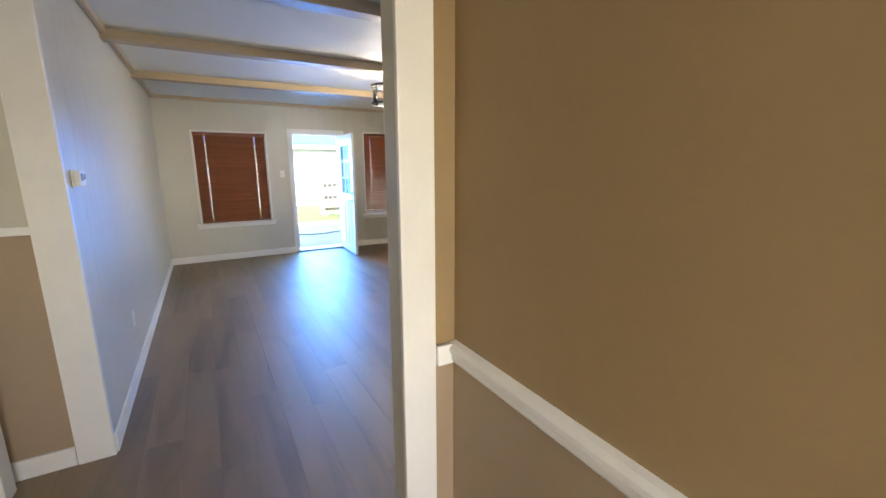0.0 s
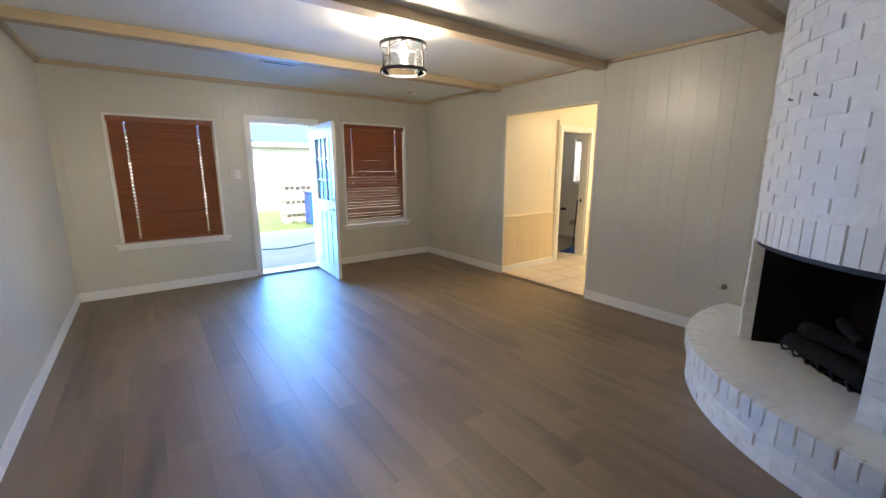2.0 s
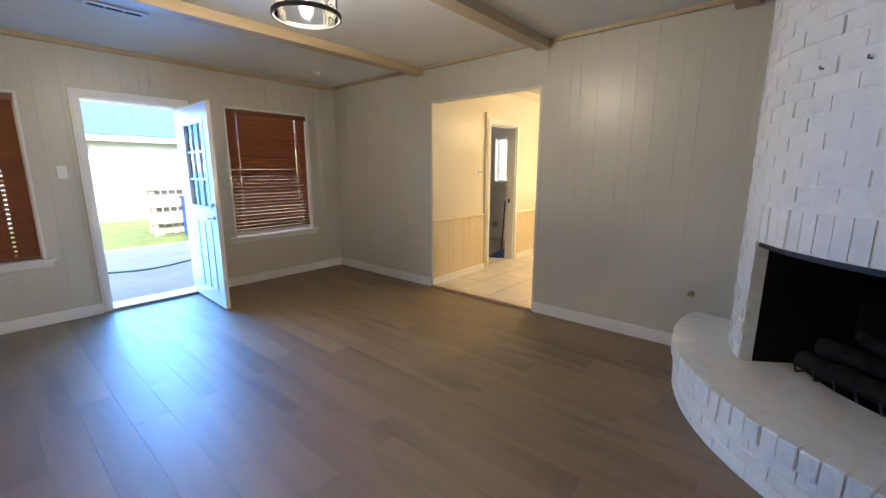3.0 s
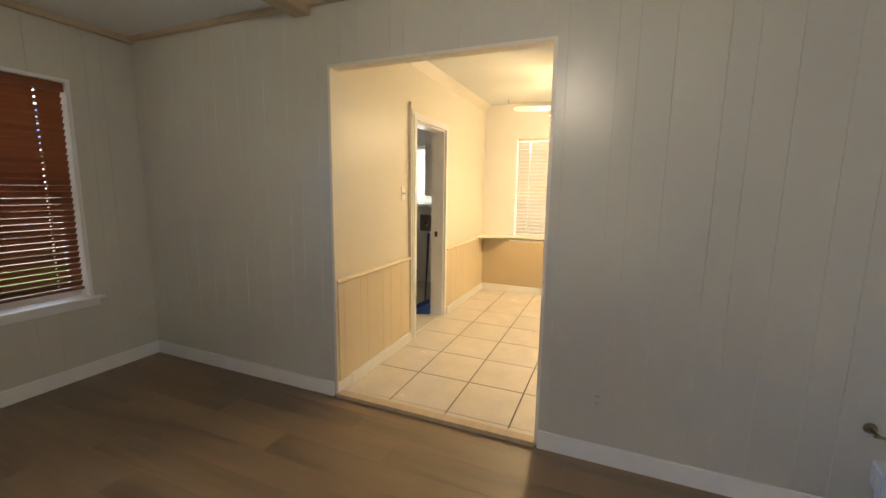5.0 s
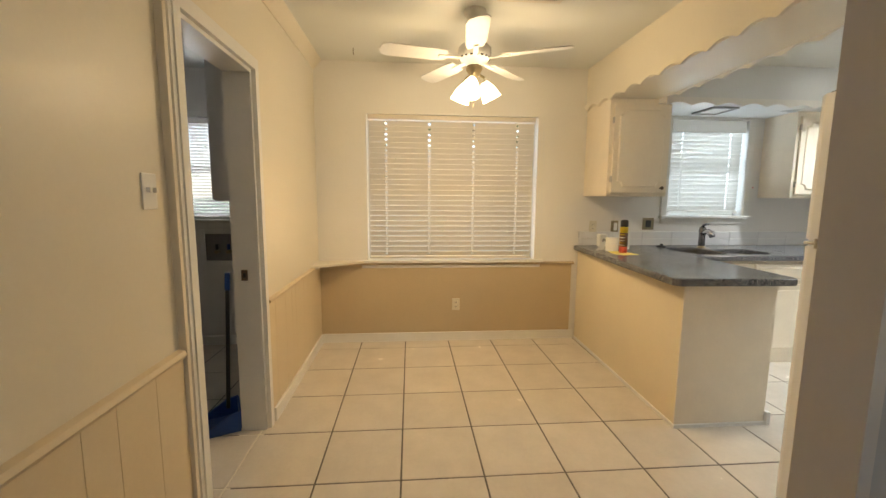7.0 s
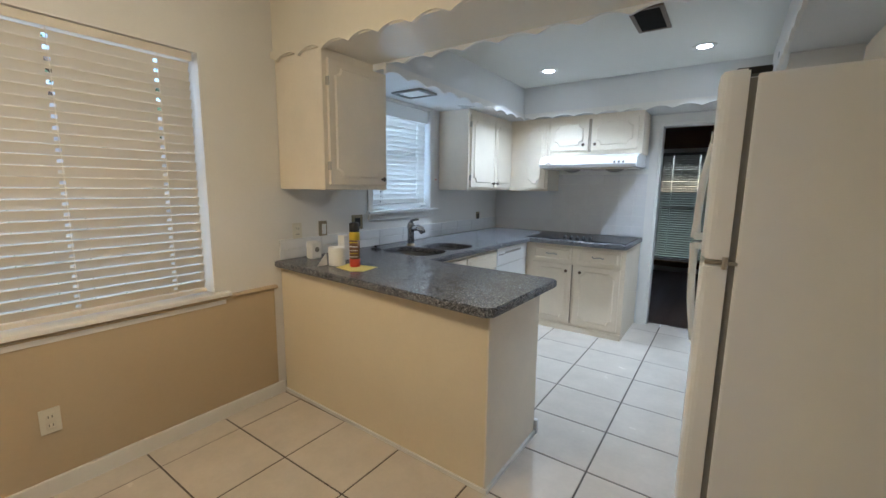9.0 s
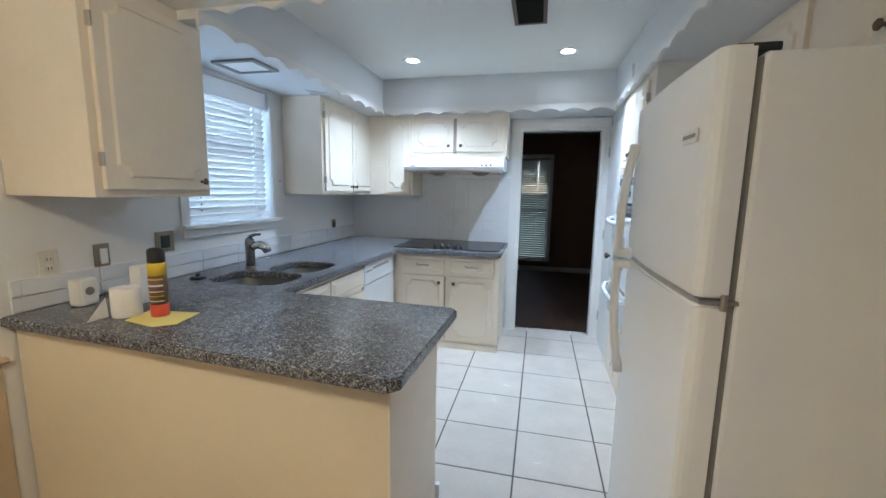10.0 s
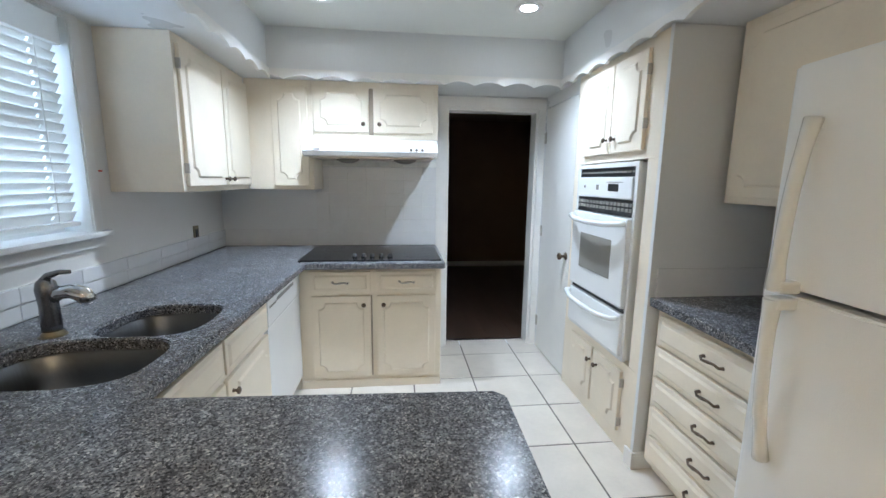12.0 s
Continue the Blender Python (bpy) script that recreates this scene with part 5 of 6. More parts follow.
def drawer(parent, m, u0, u1, v0, v1, metal=None, pull=True):
    d = part("drawer_front", put(soft(boxes((u0, u1, 0.0, 0.019, v0, v1)), 0.004), m), CAB, parent)
    e = 0.022
    bm = bmesh.new()
    lo = [bm.verts.new(p) for p in ((u0 + e, 0.019, v0 + e), (u1 - e, 0.019, v0 + e), (u1 - e, 0.019, v1 - e), (u0 + e, 0.019, v1 - e))]
    g = e + 0.012
    hi = [bm.verts.new(p) for p in ((u0 + g, 0.027, v0 + g), (u1 - g, 0.027, v0 + g), (u1 - g, 0.027, v1 - g), (u0 + g, 0.027, v1 - g))]
    for k in range(4):
        bm.faces.new((lo[k], lo[(k + 1) % 4], hi[(k + 1) % 4], hi[k]))
    bm.faces.new(hi)
    part("raised_panel", put(bm, m), CAB, d)
    if pull:
        c, v = (u0 + u1) / 2, (v0 + v1) / 2
        pts = [(c - 0.05, 0.027, v + 0.004), (c - 0.048, 0.045, v + 0.004), (c - 0.03, 0.054, v - 0.003), (c, 0.056, v + 0.002), (c + 0.03, 0.054, v + 0.006), (c + 0.048, 0.045, v - 0.004), (c + 0.05, 0.027, v - 0.004)]
        part("pull", put(tube(bmesh.new(), pts, [0.008, 0.006, 0.0055, 0.0075, 0.0055, 0.006, 0.008], 8), m), metal or BRONZE, d, "curved metal drawer pull")
    return d


# wall cabinet at the peninsula
c = thing("wall_cabinet", (7.9, 1.39, 1.405), "cream painted wall cabinet hanging above the peninsula", "cabinet", "wall cabinets")
part("body", soft(boxes((7.67, 8.118, 1.10, 1.63, 1.39, 2.188)), 0.003), CAB, c)
m = frame_of((7.67, 1.63, 1.39), (0, -1, 0), (-1, 0, 0))
cab_door(c, m, 0.03, 0.51, 0.03, 0.75, (0.465, 0.07))
hinge(c, m, 0.027, 0.14), hinge(c, m, 0.027, 0.62)
# wall cabinet between window and corner
c = thing("wall_cabinet", (7.9, -0.58, 1.39), "cream painted double wall cabinet beside the kitchen window", "cabinet", "wall cabinets")
part("body", soft(boxes((7.777, 8.118, -1.05, -0.148, 1.388, 2.148)), 0.003), CAB, c)
m = frame_of((7.777, -0.148, 1.388), (0, -1, 0), (-1, 0, 0))
cab_door(c, m, 0.03, 0.50, 0.03, 0.715, (0.465, 0.07))
cab_door(c, m, 0.512, 0.94, 0.03, 0.715, (0.545, 0.07))
hinge(c, m, 0.027, 0.12), hinge(c, m, 0.027, 0.62)
# narrow corner cabinet and the pair above the hood
c = thing("wall_cabinet", (7.5, -1.2, 1.385), "narrow cream wall cabinet in the kitchen corner", "cabinet", "wall cabinets")
part("body", soft(boxes((7.32, 7.774, -1.398, -1.052, 1.385, 2.148)), 0.003), CAB, c)
m = frame_of((7.615, -1.052, 1.385), (-1, 0, 0), (0, 1, 0))
cab_door(c, m, 0.02, 0.265, 0.03, 0.715)
c = thing("wall_cabinet", (6.85, -1.2, 1.76), "short cream wall cabinet with two doors above the range hood", "cabinet", "wall cabinets")
part("body", soft(boxes((6.417, 7.318, -1.398, -1.052, 1.755, 2.148)), 0.003), CAB, c)
m = frame_of((7.318, -1.052, 1.755), (-1, 0, 0), (0, 1, 0))
cab_door(c, m, 0.014, 0.40, 0.045, 0.355, (0.36, 0.10))
cab_door(c, m, 0.432, 0.862, 0.045, 0.355, (0.475, 0.10))
gap(c, m, 0.4005, 0.4315, 0.03, 0.35)
# range hood
h = thing("range_hood", (6.86, -1.15, 1.62), "white under-cabinet range hood with round grease filters", "range hood")
bm = bmesh.new()
extrude_poly(bm, [(-1.398, 1.635), (-1.398, 1.752), (-1.03, 1.752), (-0.91, 1.715), (-0.885, 1.655), (-0.90, 1.625), (-0.93, 1.62)], "x", 6.43, 7.36)
part("shell", soft(bm, 0.004, 2), APPL, h)
part("underside", boxes((6.46, 7.33, -1.37, -0.945, 1.612, 1.622)), NICKEL, h)
for x in (6.66, 7.08):
    part("grease_filter", lathe(bmesh.new(), [(0.085, 1.612), (0.08, 1.602), (0.04, 1.585), (0.012, 1.582)], (x, -1.10, 0), 20), GASKET, h, "round grey filter")
for k in range(3):
    part("button", rod(bmesh.new(), (6.54 + 0.04 * k, -0.90, 1.675), (6.54 + 0.04 * k, -0.884, 1.668), 0.010, seg=12), GASKET, h)
part("maker_mark", boxes((7.24, 7.29, -0.892, -0.884, 1.66, 1.674)), GASKET, h)

# base cabinets, range side
c = thing("base_cabinet", (6.85, -1.05, 0), "cream base cabinet with two drawers and two doors below the cooktop", "cabinet", "base cabinets")
part("body", soft(boxes((6.415, 7.385, -1.398, -0.715, 0.0, 0.878)), 0.003), CAB, c)
part("base_moulding", soft(boxes((6.415, 7.385, -0.715, -0.702, 0.0, 0.06)), 0.004), CAB, c)
m = frame_of((7.36, -0.715, 0.0), (-1, 0, 0), (0, 1, 0))
drawer(c, m, 0.055, 0.455, 0.70, 0.845, NICKEL)
drawer(c, m, 0.50, 0.905, 0.70, 0.845, NICKEL)
cab_door(c, m, 0.055, 0.455, 0.085, 0.675, (0.41, 0.615))
cab_door(c, m, 0.50, 0.905, 0.085, 0.675, (0.545, 0.615))
gap(c, m, 0.456, 0.466, 0.085, 0.675)
# base cabinet below the sink
c = thing("base_cabinet", (7.7, 0.55, 0), "cream sink base cabinet with false drawers above doors", "cabinet", "base cabinets")
part("body", soft(boxes((7.395, 8.118, -0.025, 1.03, 0.0, 0.60), (7.395, 7.425, -0.025, 1.03, 0.60, 0.878), (7.425, 8.118, -0.025, 0.005, 0.60, 0.878)), 0.003), CAB, c)
m = frame_of((7.395, 1.03, 0.0), (0, -1, 0), (-1, 0, 0))
drawer(c, m, 0.06, 0.54, 0.70, 0.845, None, False)
drawer(c, m, 0.56, 1.06, 0.70, 0.845, None, False)
cab_door(c, m, 0.06, 0.54, 0.085, 0.675, (0.50, 0.615))
cab_door(c, m, 0.56, 1.06, 0.085, 0.675, (0.60, 0.615))
# dishwasher
d = thing("dishwasher", (7.6, -0.35, 0), "white built-in dishwasher below the counter", "dishwasher")
part("body", boxes((7.41, 8.0, -0.70, -0.03, 0.10, 0.875)), APPL, d)
part("door", soft(boxes((7.378, 7.41, -0.697, -0.033, 0.11, 0.70)), 0.006), APPL, d)
part("control_panel", soft(boxes((7.372, 7.41, -0.697, -0.033, 0.705, 0.872)), 0.008), APPL, d)
part("handle_recess", boxes((7.3705, 7.3725, -0.53, -0.19, 0.805, 0.825)), GASKET, d)
for k in range(4):
    part("button", boxes((7.3695, 7.3725, -0.17 + 0.03 * k, -0.15 + 0.03 * k, 0.80, 0.812)), GASKET, d)
part("toe_kick", boxes((7.44, 7.455, -0.70, -0.03, 0.0, 0.10)), BLACK, d)
# corner filler
solid("corner_filler", boxes((7.388, 8.118, -1.398, -0.705, 0.0, 0.878)), CAB, "cream painted corner cabinet carcass", "cabinet")

# peninsula
c = thing("peninsula_cabinet", (7.3, 1.4, 0), "peninsula cabinet with a plain cream panelled back", "cabinet", "base cabinets")
bm = bmesh.new()
extrude_poly(bm, [(6.518, 1.125), (6.518, 1.695), (8.106, 1.655), (8.106, 1.125)], "z", 0.0, 0.60)
box(bm, 6.518, 7.37, 1.125, 1.145, 0.60, 0.878)
part("body", bm, CAB, c)
bm = extrude_poly(bmesh.new(), [(6.518, 1.695), (6.518, 1.702), (8.106, 1.662), (8.106, 1.655)], "z", 0.0, 0.878)
part("back_panel", bm, PENIN, c, "smooth tan-cream back panel")
part("end_panel", boxes((6.51, 6.518, 1.125, 1.702, 0.0, 0.878)), CAB, c)
bm = extrude_poly(bmesh.new(), [(6.51, 1.702), (6.51, 1.712), (8.106, 1.672), (8.106, 1.662)], "z", 0.0, 0.022)
part("shoe_moulding", bm, TRIM, c)
part("shoe_moulding", boxes((6.497, 6.51, 1.125, 1.712, 0.0, 0.022)), TRIM, c)
part("corner_block", soft(boxes((6.491, 6.518, 1.10, 1.125, 0.0, 0.085)), 0.003), TRIM, c)


# granite worktop with two undermount basins
def basin_loop(cx, cy, rx, ry, n=40, p=3.3):
    out = []
    for k in range(n):
        t = 6.28319 * k / n
        c, s = math.cos(t), math.sin(t)
        out.append((cx + rx * math.copysign(abs(c) ** (2 / p), c), cy + ry * math.copysign(abs(s) ** (2 / p), s)))
    return out


BASINS = [(7.675, 0.787, 0.235, 0.172), (7.615, 0.417, 0.18, 0.182)]


def worktop():
    outer = [(6.46, 1.06), (6.432, 1.088), (6.452, 1.768), (6.486, 1.80), (8.118, 1.70), (8.118, -1.398), (6.397, -1.398), (6.397, -0.63), (6.41, -0.615), (7.315, -0.615), (7.355, 1.005), (7.34, 1.022)]
    bm = bmesh.new()
    edges = []
    for pts in [outer] + [basin_loop(*b) for b in BASINS]:
        vs = [bm.verts.new((p[0], p[1], 0.92)) for p in pts]
        edges += [bm.edges.new((vs[k], vs[(k + 1) % len(vs)])) for k in range(len(vs))]
    bmesh.ops.triangle_fill(bm, use_beauty=True, use_dissolve=False, edges=edges)
    bmesh.ops.recalc_face_normals(bm, faces=bm.faces[:])
    for f in bm.faces:
        if f.normal.z < 0:
            f.normal_flip()
    r = bmesh.ops.extrude_face_region(bm, geom=bm.faces[:])
    bmesh.ops.translate(bm, verts=[v for v in r["geom"] if isinstance(v, bmesh.types.BMVert)], vec=(0, 0, -0.042))
    bmesh.ops.recalc_face_normals(bm, faces=bm.faces[:])
    rim = [e for e in bm.edges if len(e.link_faces) == 2 and e.calc_face_angle(0) > 0.9 and abs(e.verts[0].co.z - e.verts[1].co.z) < 1e-5]
    bmesh.ops.bevel(bm, geom=rim, offset=0.006, segments=3, affect="EDGES")
    t = thing("granite_worktop", (7.6, 0.0, 0.878), "speckled dark grey granite worktop with a sink cut-out", "countertop")
    part("slab", bm, GRANITE, t)
    s = thing("double_sink", (7.57, 0.68, 0.70), "stainless steel double-bowl undermount sink", "sink")
    for b in BASINS:
        bm = bmesh.new()
        cx, cy, rx, ry = b
        rings = []
        for dz, g in ((0.877, 0.012), (0.868, 0.004), (0.80, -0.004), (0.72, -0.014), (0.70, -0.03), (0.692, -0.06), (0.69, -0.12)):
            rings.append([bm.verts.new((p[0], p[1], dz)) for p in basin_loop(cx, cy, rx + g, ry + g)])
        for a, q in zip(rings, rings[1:]):
            for k in range(len(a)):
                bm.faces.new((a[k], a[(k + 1) % len(a)], q[(k + 1) % len(a)], q[k])).smooth = True
        bm.faces.new(rings[-1])
        bmesh.ops.recalc_face_normals(bm, faces=bm.faces[:])
        o = part("bowl", bm, STEEL, s)
        part("drain", lathe(bmesh.new(), [(0.045, 0.6905), (0.042, 0.694), (0.03, 0.692), (0.012, 0.691)], (cx, cy, 0), 20), CHROME, s)
    f = thing("kitchen_faucet", (7.890, 0.57, 0.92), "single-lever faucet with a stubby chrome spout", "faucet")
    part("base_ring", lathe(bmesh.new(), [(0.034, 0.92), (0.034, 0.928), (0.028, 0.934), (0.027, 0.94)], (7.890, 0.57, 0), 24), BRASS, f)
    part("body", lathe(bmesh.new(), [(0.027, 0.935), (0.029, 0.96), (0.027, 1.03), (0.029, 1.06), (0.031, 1.085), (0.026, 1.11), (0.012, 1.122)], (7.890, 0.57, 0), 24), FAUCET, f)
    part("spout", tube(bmesh.new(), [(7.880, 0.57, 1.05), (7.850, 0.57, 1.072), (7.810, 0.57, 1.078), (7.775, 0.57, 1.062), (7.760, 0.57, 1.035)], [0.02, 0.024, 0.027, 0.028, 0.024], 14), CHROME, f)
    part("lever", tube(bmesh.new(), [(7.895, 0.57, 1.11), (7.880, 0.57, 1.13), (7.845, 0.57, 1.142), (7.810, 0.57, 1.143)], [0.016, 0.012, 0.009, 0.007], 10), FAUCET, f)
    part("seal", lathe(bmesh.new(), [(0.04, 0.9205), (0.038, 0.923), (0.03, 0.9235)], (7.890, 0.57, 0), 20), BRASS, f)
    c = thing("hole_cover", (8.05, 0.19, 0.92), "small steel hole cover on the worktop", "cover")
    part("disc", lathe(bmesh.new(), [(0.022, 0.9203), (0.021, 0.923), (0.01, 0.9245), (0.002, 0.9248)], (8.05, 0.19, 0), 18), CHROME, c)
    p = thing("sink_plug", (7.967, 0.91, 0.92), "black rubber sink plug lying on the worktop", "plug")
    part("flange", lathe(bmesh.new(), [(0.04, 0.9203), (0.042, 0.926), (0.036, 0.931), (0.02, 0.934)], (7.967, 0.91, 0), 20), BLACK, p)
    part("grip", lathe(bmesh.new(), [(0.012, 0.933), (0.01, 0.94), (0.016, 0.947), (0.008, 0.951)], (7.967, 0.91, 0), 14), BLACK, p)


worktop()
# cooktop
k = thing("cooktop", (6.85, -0.95, 0.92), "black glass electric cooktop with a row of knobs", "cooktop")
part("glass", soft(boxes((6.42, 7.375, -1.28, -0.685, 0.9205, 0.9275)), 0.003), COOKTOP, k)
for j in range(5):
    x = 6.771 + 0.061 * j
    part("knob", lathe(bmesh.new(), [(0.019, 0.9275), (0.019, 0.934), (0.015, 0.938), (0.014, 0.95), (0.008, 0.953)], (x, -0.80, 0), 16), BLACK, k)
RINGM = plain("burner_ring_print", (0.10, 0.10, 0.10), 0.2)
for x, y, r in ((6.58, -0.87, 0.09), (6.58, -1.12, 0.075), (7.19, -0.87, 0.075), (7.19, -1.12, 0.09)):
    bm = bmesh.new()
    seg = 36
    for q in range(seg):
        a0, a1 = 6.28319 * q / seg, 6.28319 * (q + 1) / seg
        bm.faces.new([bm.verts.new((x + rr * math.cos(a), y + rr * math.sin(a), 0.9279)) for rr, a in ((r, a0), (r + 0.003, a0), (r + 0.003, a1), (r, a1))])
    part("burner_ring", bm, RINGM, k)

# tall oven cabinet, pantry door and drawers on the near side
OX = 5.50
c = thing("oven_cabinet", (5.2, -0.22, 0), "tall cream cabinet housing the wall oven", "cabinet")
for nm, sp in (("lower_body", (4.902, OX, -0.695, 0.235, 0.0, 0.50)), ("upper_body", (4.902, OX, -0.695, 0.235, 1.58, 2.148)), ("side_stile", (4.902, OX, -0.695, -0.60, 0.50, 1.58)), ("side_stile", (4.902, OX, 0.135, 0.235, 0.50, 1.58)), ("back_panel", (4.902, 4.95, -0.60, 0.135, 0.50, 1.58))):
    part(nm, soft(boxes(sp), 0.003), CAB, c)
part("end_panel", boxes((4.902, OX + 0.012, 0.235, 0.258, 0.0, 2.148)), KITCH, c)
part("baseboard_return", soft(boxes((4.95, OX + 0.024, 0.258, 0.272, 0.0, 0.09)), 0.003), TRIM, c)
part("post_base", soft(boxes((OX + 0.012, OX + 0.026, 0.20, 0.272, 0.0, 0.09)), 0.003), TRIM, c)
m = frame_of((OX, -0.695, 0.0), (0, 1, 0), (1, 0, 0))
cab_door(c, m, 0.15, 0.475, 1.625, 2.10, (0.445, 1.70))
cab_door(c, m, 0.485, 0.79, 1.625, 2.10, (0.53, 1.70))
cab_door(c, m, 0.15, 0.455, 0.10, 0.45, (0.445, 0.37))
cab_door(c, m, 0.475, 0.785, 0.10, 0.45, (0.53, 0.37))
hinge(c, m, 0.797, 1.75), hinge(c, m, 0.797, 2.0), hinge(c, m, 0.797, 0.16), hinge(c, m, 0.797, 0.39)


def wall_oven():
    o = thing("wall_oven", (5.45, -0.23, 0.52), "white built-in wall oven with vents, window and lower warming drawer", "oven")
    m = frame_of((OX, -0.59, 0.0), (0, 1, 0), (1, 0, 0))
    W = 0.69
    part("surround", put(soft(boxes((0, 0.03, 0, 0.02, 0.51, 1.57), (W - 0.03, W, 0, 0.02, 0.51, 1.57), (0.03, W - 0.03, 0, 0.02, 1.545, 1.57), (0.03, W - 0.03, 0, 0.02, 0.51, 0.53)), 0.003), m), APPL, o)
    part("oven_case", put(boxes((0.005, W - 0.005, -0.45, -0.002, 0.515, 1.565)), m), APPL, o)
    part("top_vent", put(boxes((0.03, W - 0.03, 0.0, 0.012, 1.495, 1.545)), m), BLACK, o)
    for k in range(14):
        part("vent_fin", put(boxes((0.04 + k * 0.0455, 0.075 + k * 0.0455, 0.012, 0.018, 1.515, 1.525)), m), GASKET, o)
    part("control_panel", put(soft(boxes((0.03, W - 0.03, 0.0, 0.03, 1.375, 1.493)), 0.006), m), APPL, o)
    part("display", put(boxes((0.42, 0.53, 0.03, 0.0315, 1.415, 1.455)), m), BLACK, o)
    part("panel_mark", put(boxes((0.28, 0.31, 0.03, 0.0315, 1.42, 1.45)), m), GASKET, o)
    part("panel_mark", put(boxes((0.12, 0.14, 0.03, 0.0315, 1.43, 1.445)), m), GASKET, o)
    part("printed_line", put(boxes((0.40, 0.57, 0.03, 0.0312, 1.463, 1.467)), m), GASKET, o)
    part("lower_vent", put(boxes((0.03, W - 0.03, 0.0, 0.02, 1.285, 1.372)), m), BLACK, o)
    for j in range(2):
        for k in range(16):
            part("vent_fin", put(boxes((0.04 + k * 0.04, 0.068 + k * 0.04, 0.02, 0.024, 1.31 + j * 0.028, 1.328 + j * 0.028)), m), GASKET, o)
    part("oven_door", put(soft(boxes((0.02, W - 0.02, 0.0, 0.045, 0.80, 1.28)), 0.008), m), APPL, o)
    part("door_window", put(soft(boxes((0.15, 0.53, 0.045, 0.047, 0.93, 1.15)), 0.0009, 1), m), GASKET, o, "dark grey oven window")
    hp = lambda z, s: [(0.04, 0.045, z), (0.05, 0.075, z - 0.006), (0.16, 0.098, z - 0.018), (W / 2, 0.104, z - 0.022), (W - 0.16, 0.098, z - 0.018), (W - 0.05, 0.075, z - 0.006), (W - 0.04, 0.045, z)]
    part("handle", put(tube(bmesh.new(), hp(1.255, 1), [0.014, 0.016, 0.016, 0.016, 0.016, 0.016, 0.014], 10), m), APPL, o)
    part("gap", put(boxes((0.02, W - 0.02, 0.0, 0.02, 0.772, 0.80)), m), BLACK, o)
    part("warming_drawer", put(soft(boxes((0.02, W - 0.02, 0.0, 0.04, 0.535, 0.77)), 0.008), m), APPL, o)
    part("handle", put(tube(bmesh.new(), hp(0.745, 1), [0.013, 0.015, 0.015, 0.015, 0.015, 0.015, 0.013], 10), m), APPL, o)


wall_oven()
# pantry door in the wall beside the oven cabinet
solid("wall_pantry", boxes((4.902, OX - 0.02, KY0, -0.70, 2.06, SZ), (5.30, OX - 0.02, KY0, -1.325, 0.0, 2.06), (5.30, OX - 0.02, -0.722, -0.70, 0.0, 2.06)), KITCH, "white painted pantry wall", "wall", "structure")
d = thing("pantry_door", (OX - 0.02, -1.32, 0), "closed white pantry door with a bronze knob", "door")
part("slab", soft(boxes((OX - 0.05, OX - 0.012, -1.32, -0.727, 0.012, 2.05)), 0.003), TRIM, d)
for z in (0.25, 1.05, 1.82):
    part("hinge", soft(boxes((OX - 0.012, OX - 0.002, -1.335, -1.305, z - 0.045, z + 0.045)), 0.002, 1), NICKEL, d)
m = Matrix.Translation((OX - 0.012, -0.785, 0.925)) @ pose(0, 0, 0, 0, 90, 0)
part("knob", put(lathe(bmesh.new(), [(0.03, 0), (0.027, 0.006), (0.011, 0.01), (0.011, 0.03), (0.025, 0.042), (0.026, 0.055), (0.012, 0.064)], (0, 0, 0), 18), m), BRONZE, d)
# drawer stack
c = thing("drawer_cabinet", (5.2, 0.66, 0), "cream cabinet with five drawers and bronze pulls", "cabinet", "base cabinets")
part("body", soft(boxes((4.902, 5.46, 0.275, 1.055, 0.07, 0.878)), 0.003), CAB, c)
part("toe_kick", boxes((4.902, 5.41, 0.275, 1.055, 0.0, 0.07)), CAB, c)
m = frame_of((5.46, 0.275, 0.0), (0, 1, 0), (1, 0, 0))
for k in range(5):
    drawer(c, m, 0.035, 0.745, 0.085 + k * 0.155, 0.225 + k * 0.155)
t = thing("granite_worktop", (5.2, 0.66, 0.878), "short speckled granite worktop beside the refrigerator", "countertop")
part("slab", soft(boxes((4.902, 5.505, 0.262, 1.06, 0.878, 0.92)), 0.006, 3), GRANITE, t)
solid("backsplash_strip", boxes((4.905, 4.915, 0.262, 1.06, 0.92, 1.06), (4.915, 5.48, 0.259, 0.268, 0.92, 1.06)), SPLASH, "white glazed backsplash strip", "backsplash", "structure")
# wall cabinets above the short worktop and the refrigerator
c = thing("wall_cabinet", (5.06, 0.68, 1.38), "cream wall cabinet above the short worktop", "cabinet", "wall cabinets")
part("body", soft(boxes((4.902, 5.215, 0.30, 1.055, 1.375, 2.148)), 0.003), CAB, c)
m = frame_of((5.215, 0.30, 1.375), (0, 1, 0), (1, 0, 0))
cab_door(c, m, 0.03, 0.73, 0.03, 0.74, (0.68, 0.09))
c = thing("wall_cabinet", (5.06, 1.44, 1.84), "short cream wall cabinet above the refrigerator", "cabinet", "wall cabinets")
part("body", soft(boxes((4.902, 5.215, 1.06, 1.83, 1.80, 2.188)), 0.003), CAB, c)
m = frame_of((5.215, 1.06, 1.80), (0, 1, 0), (1, 0, 0))
cab_door(c, m, 0.03, 0.38, 0.03, 0.35, (0.345, 0.09))
cab_door(c, m, 0.395, 0.74, 0.03, 0.35, (0.43, 0.09))


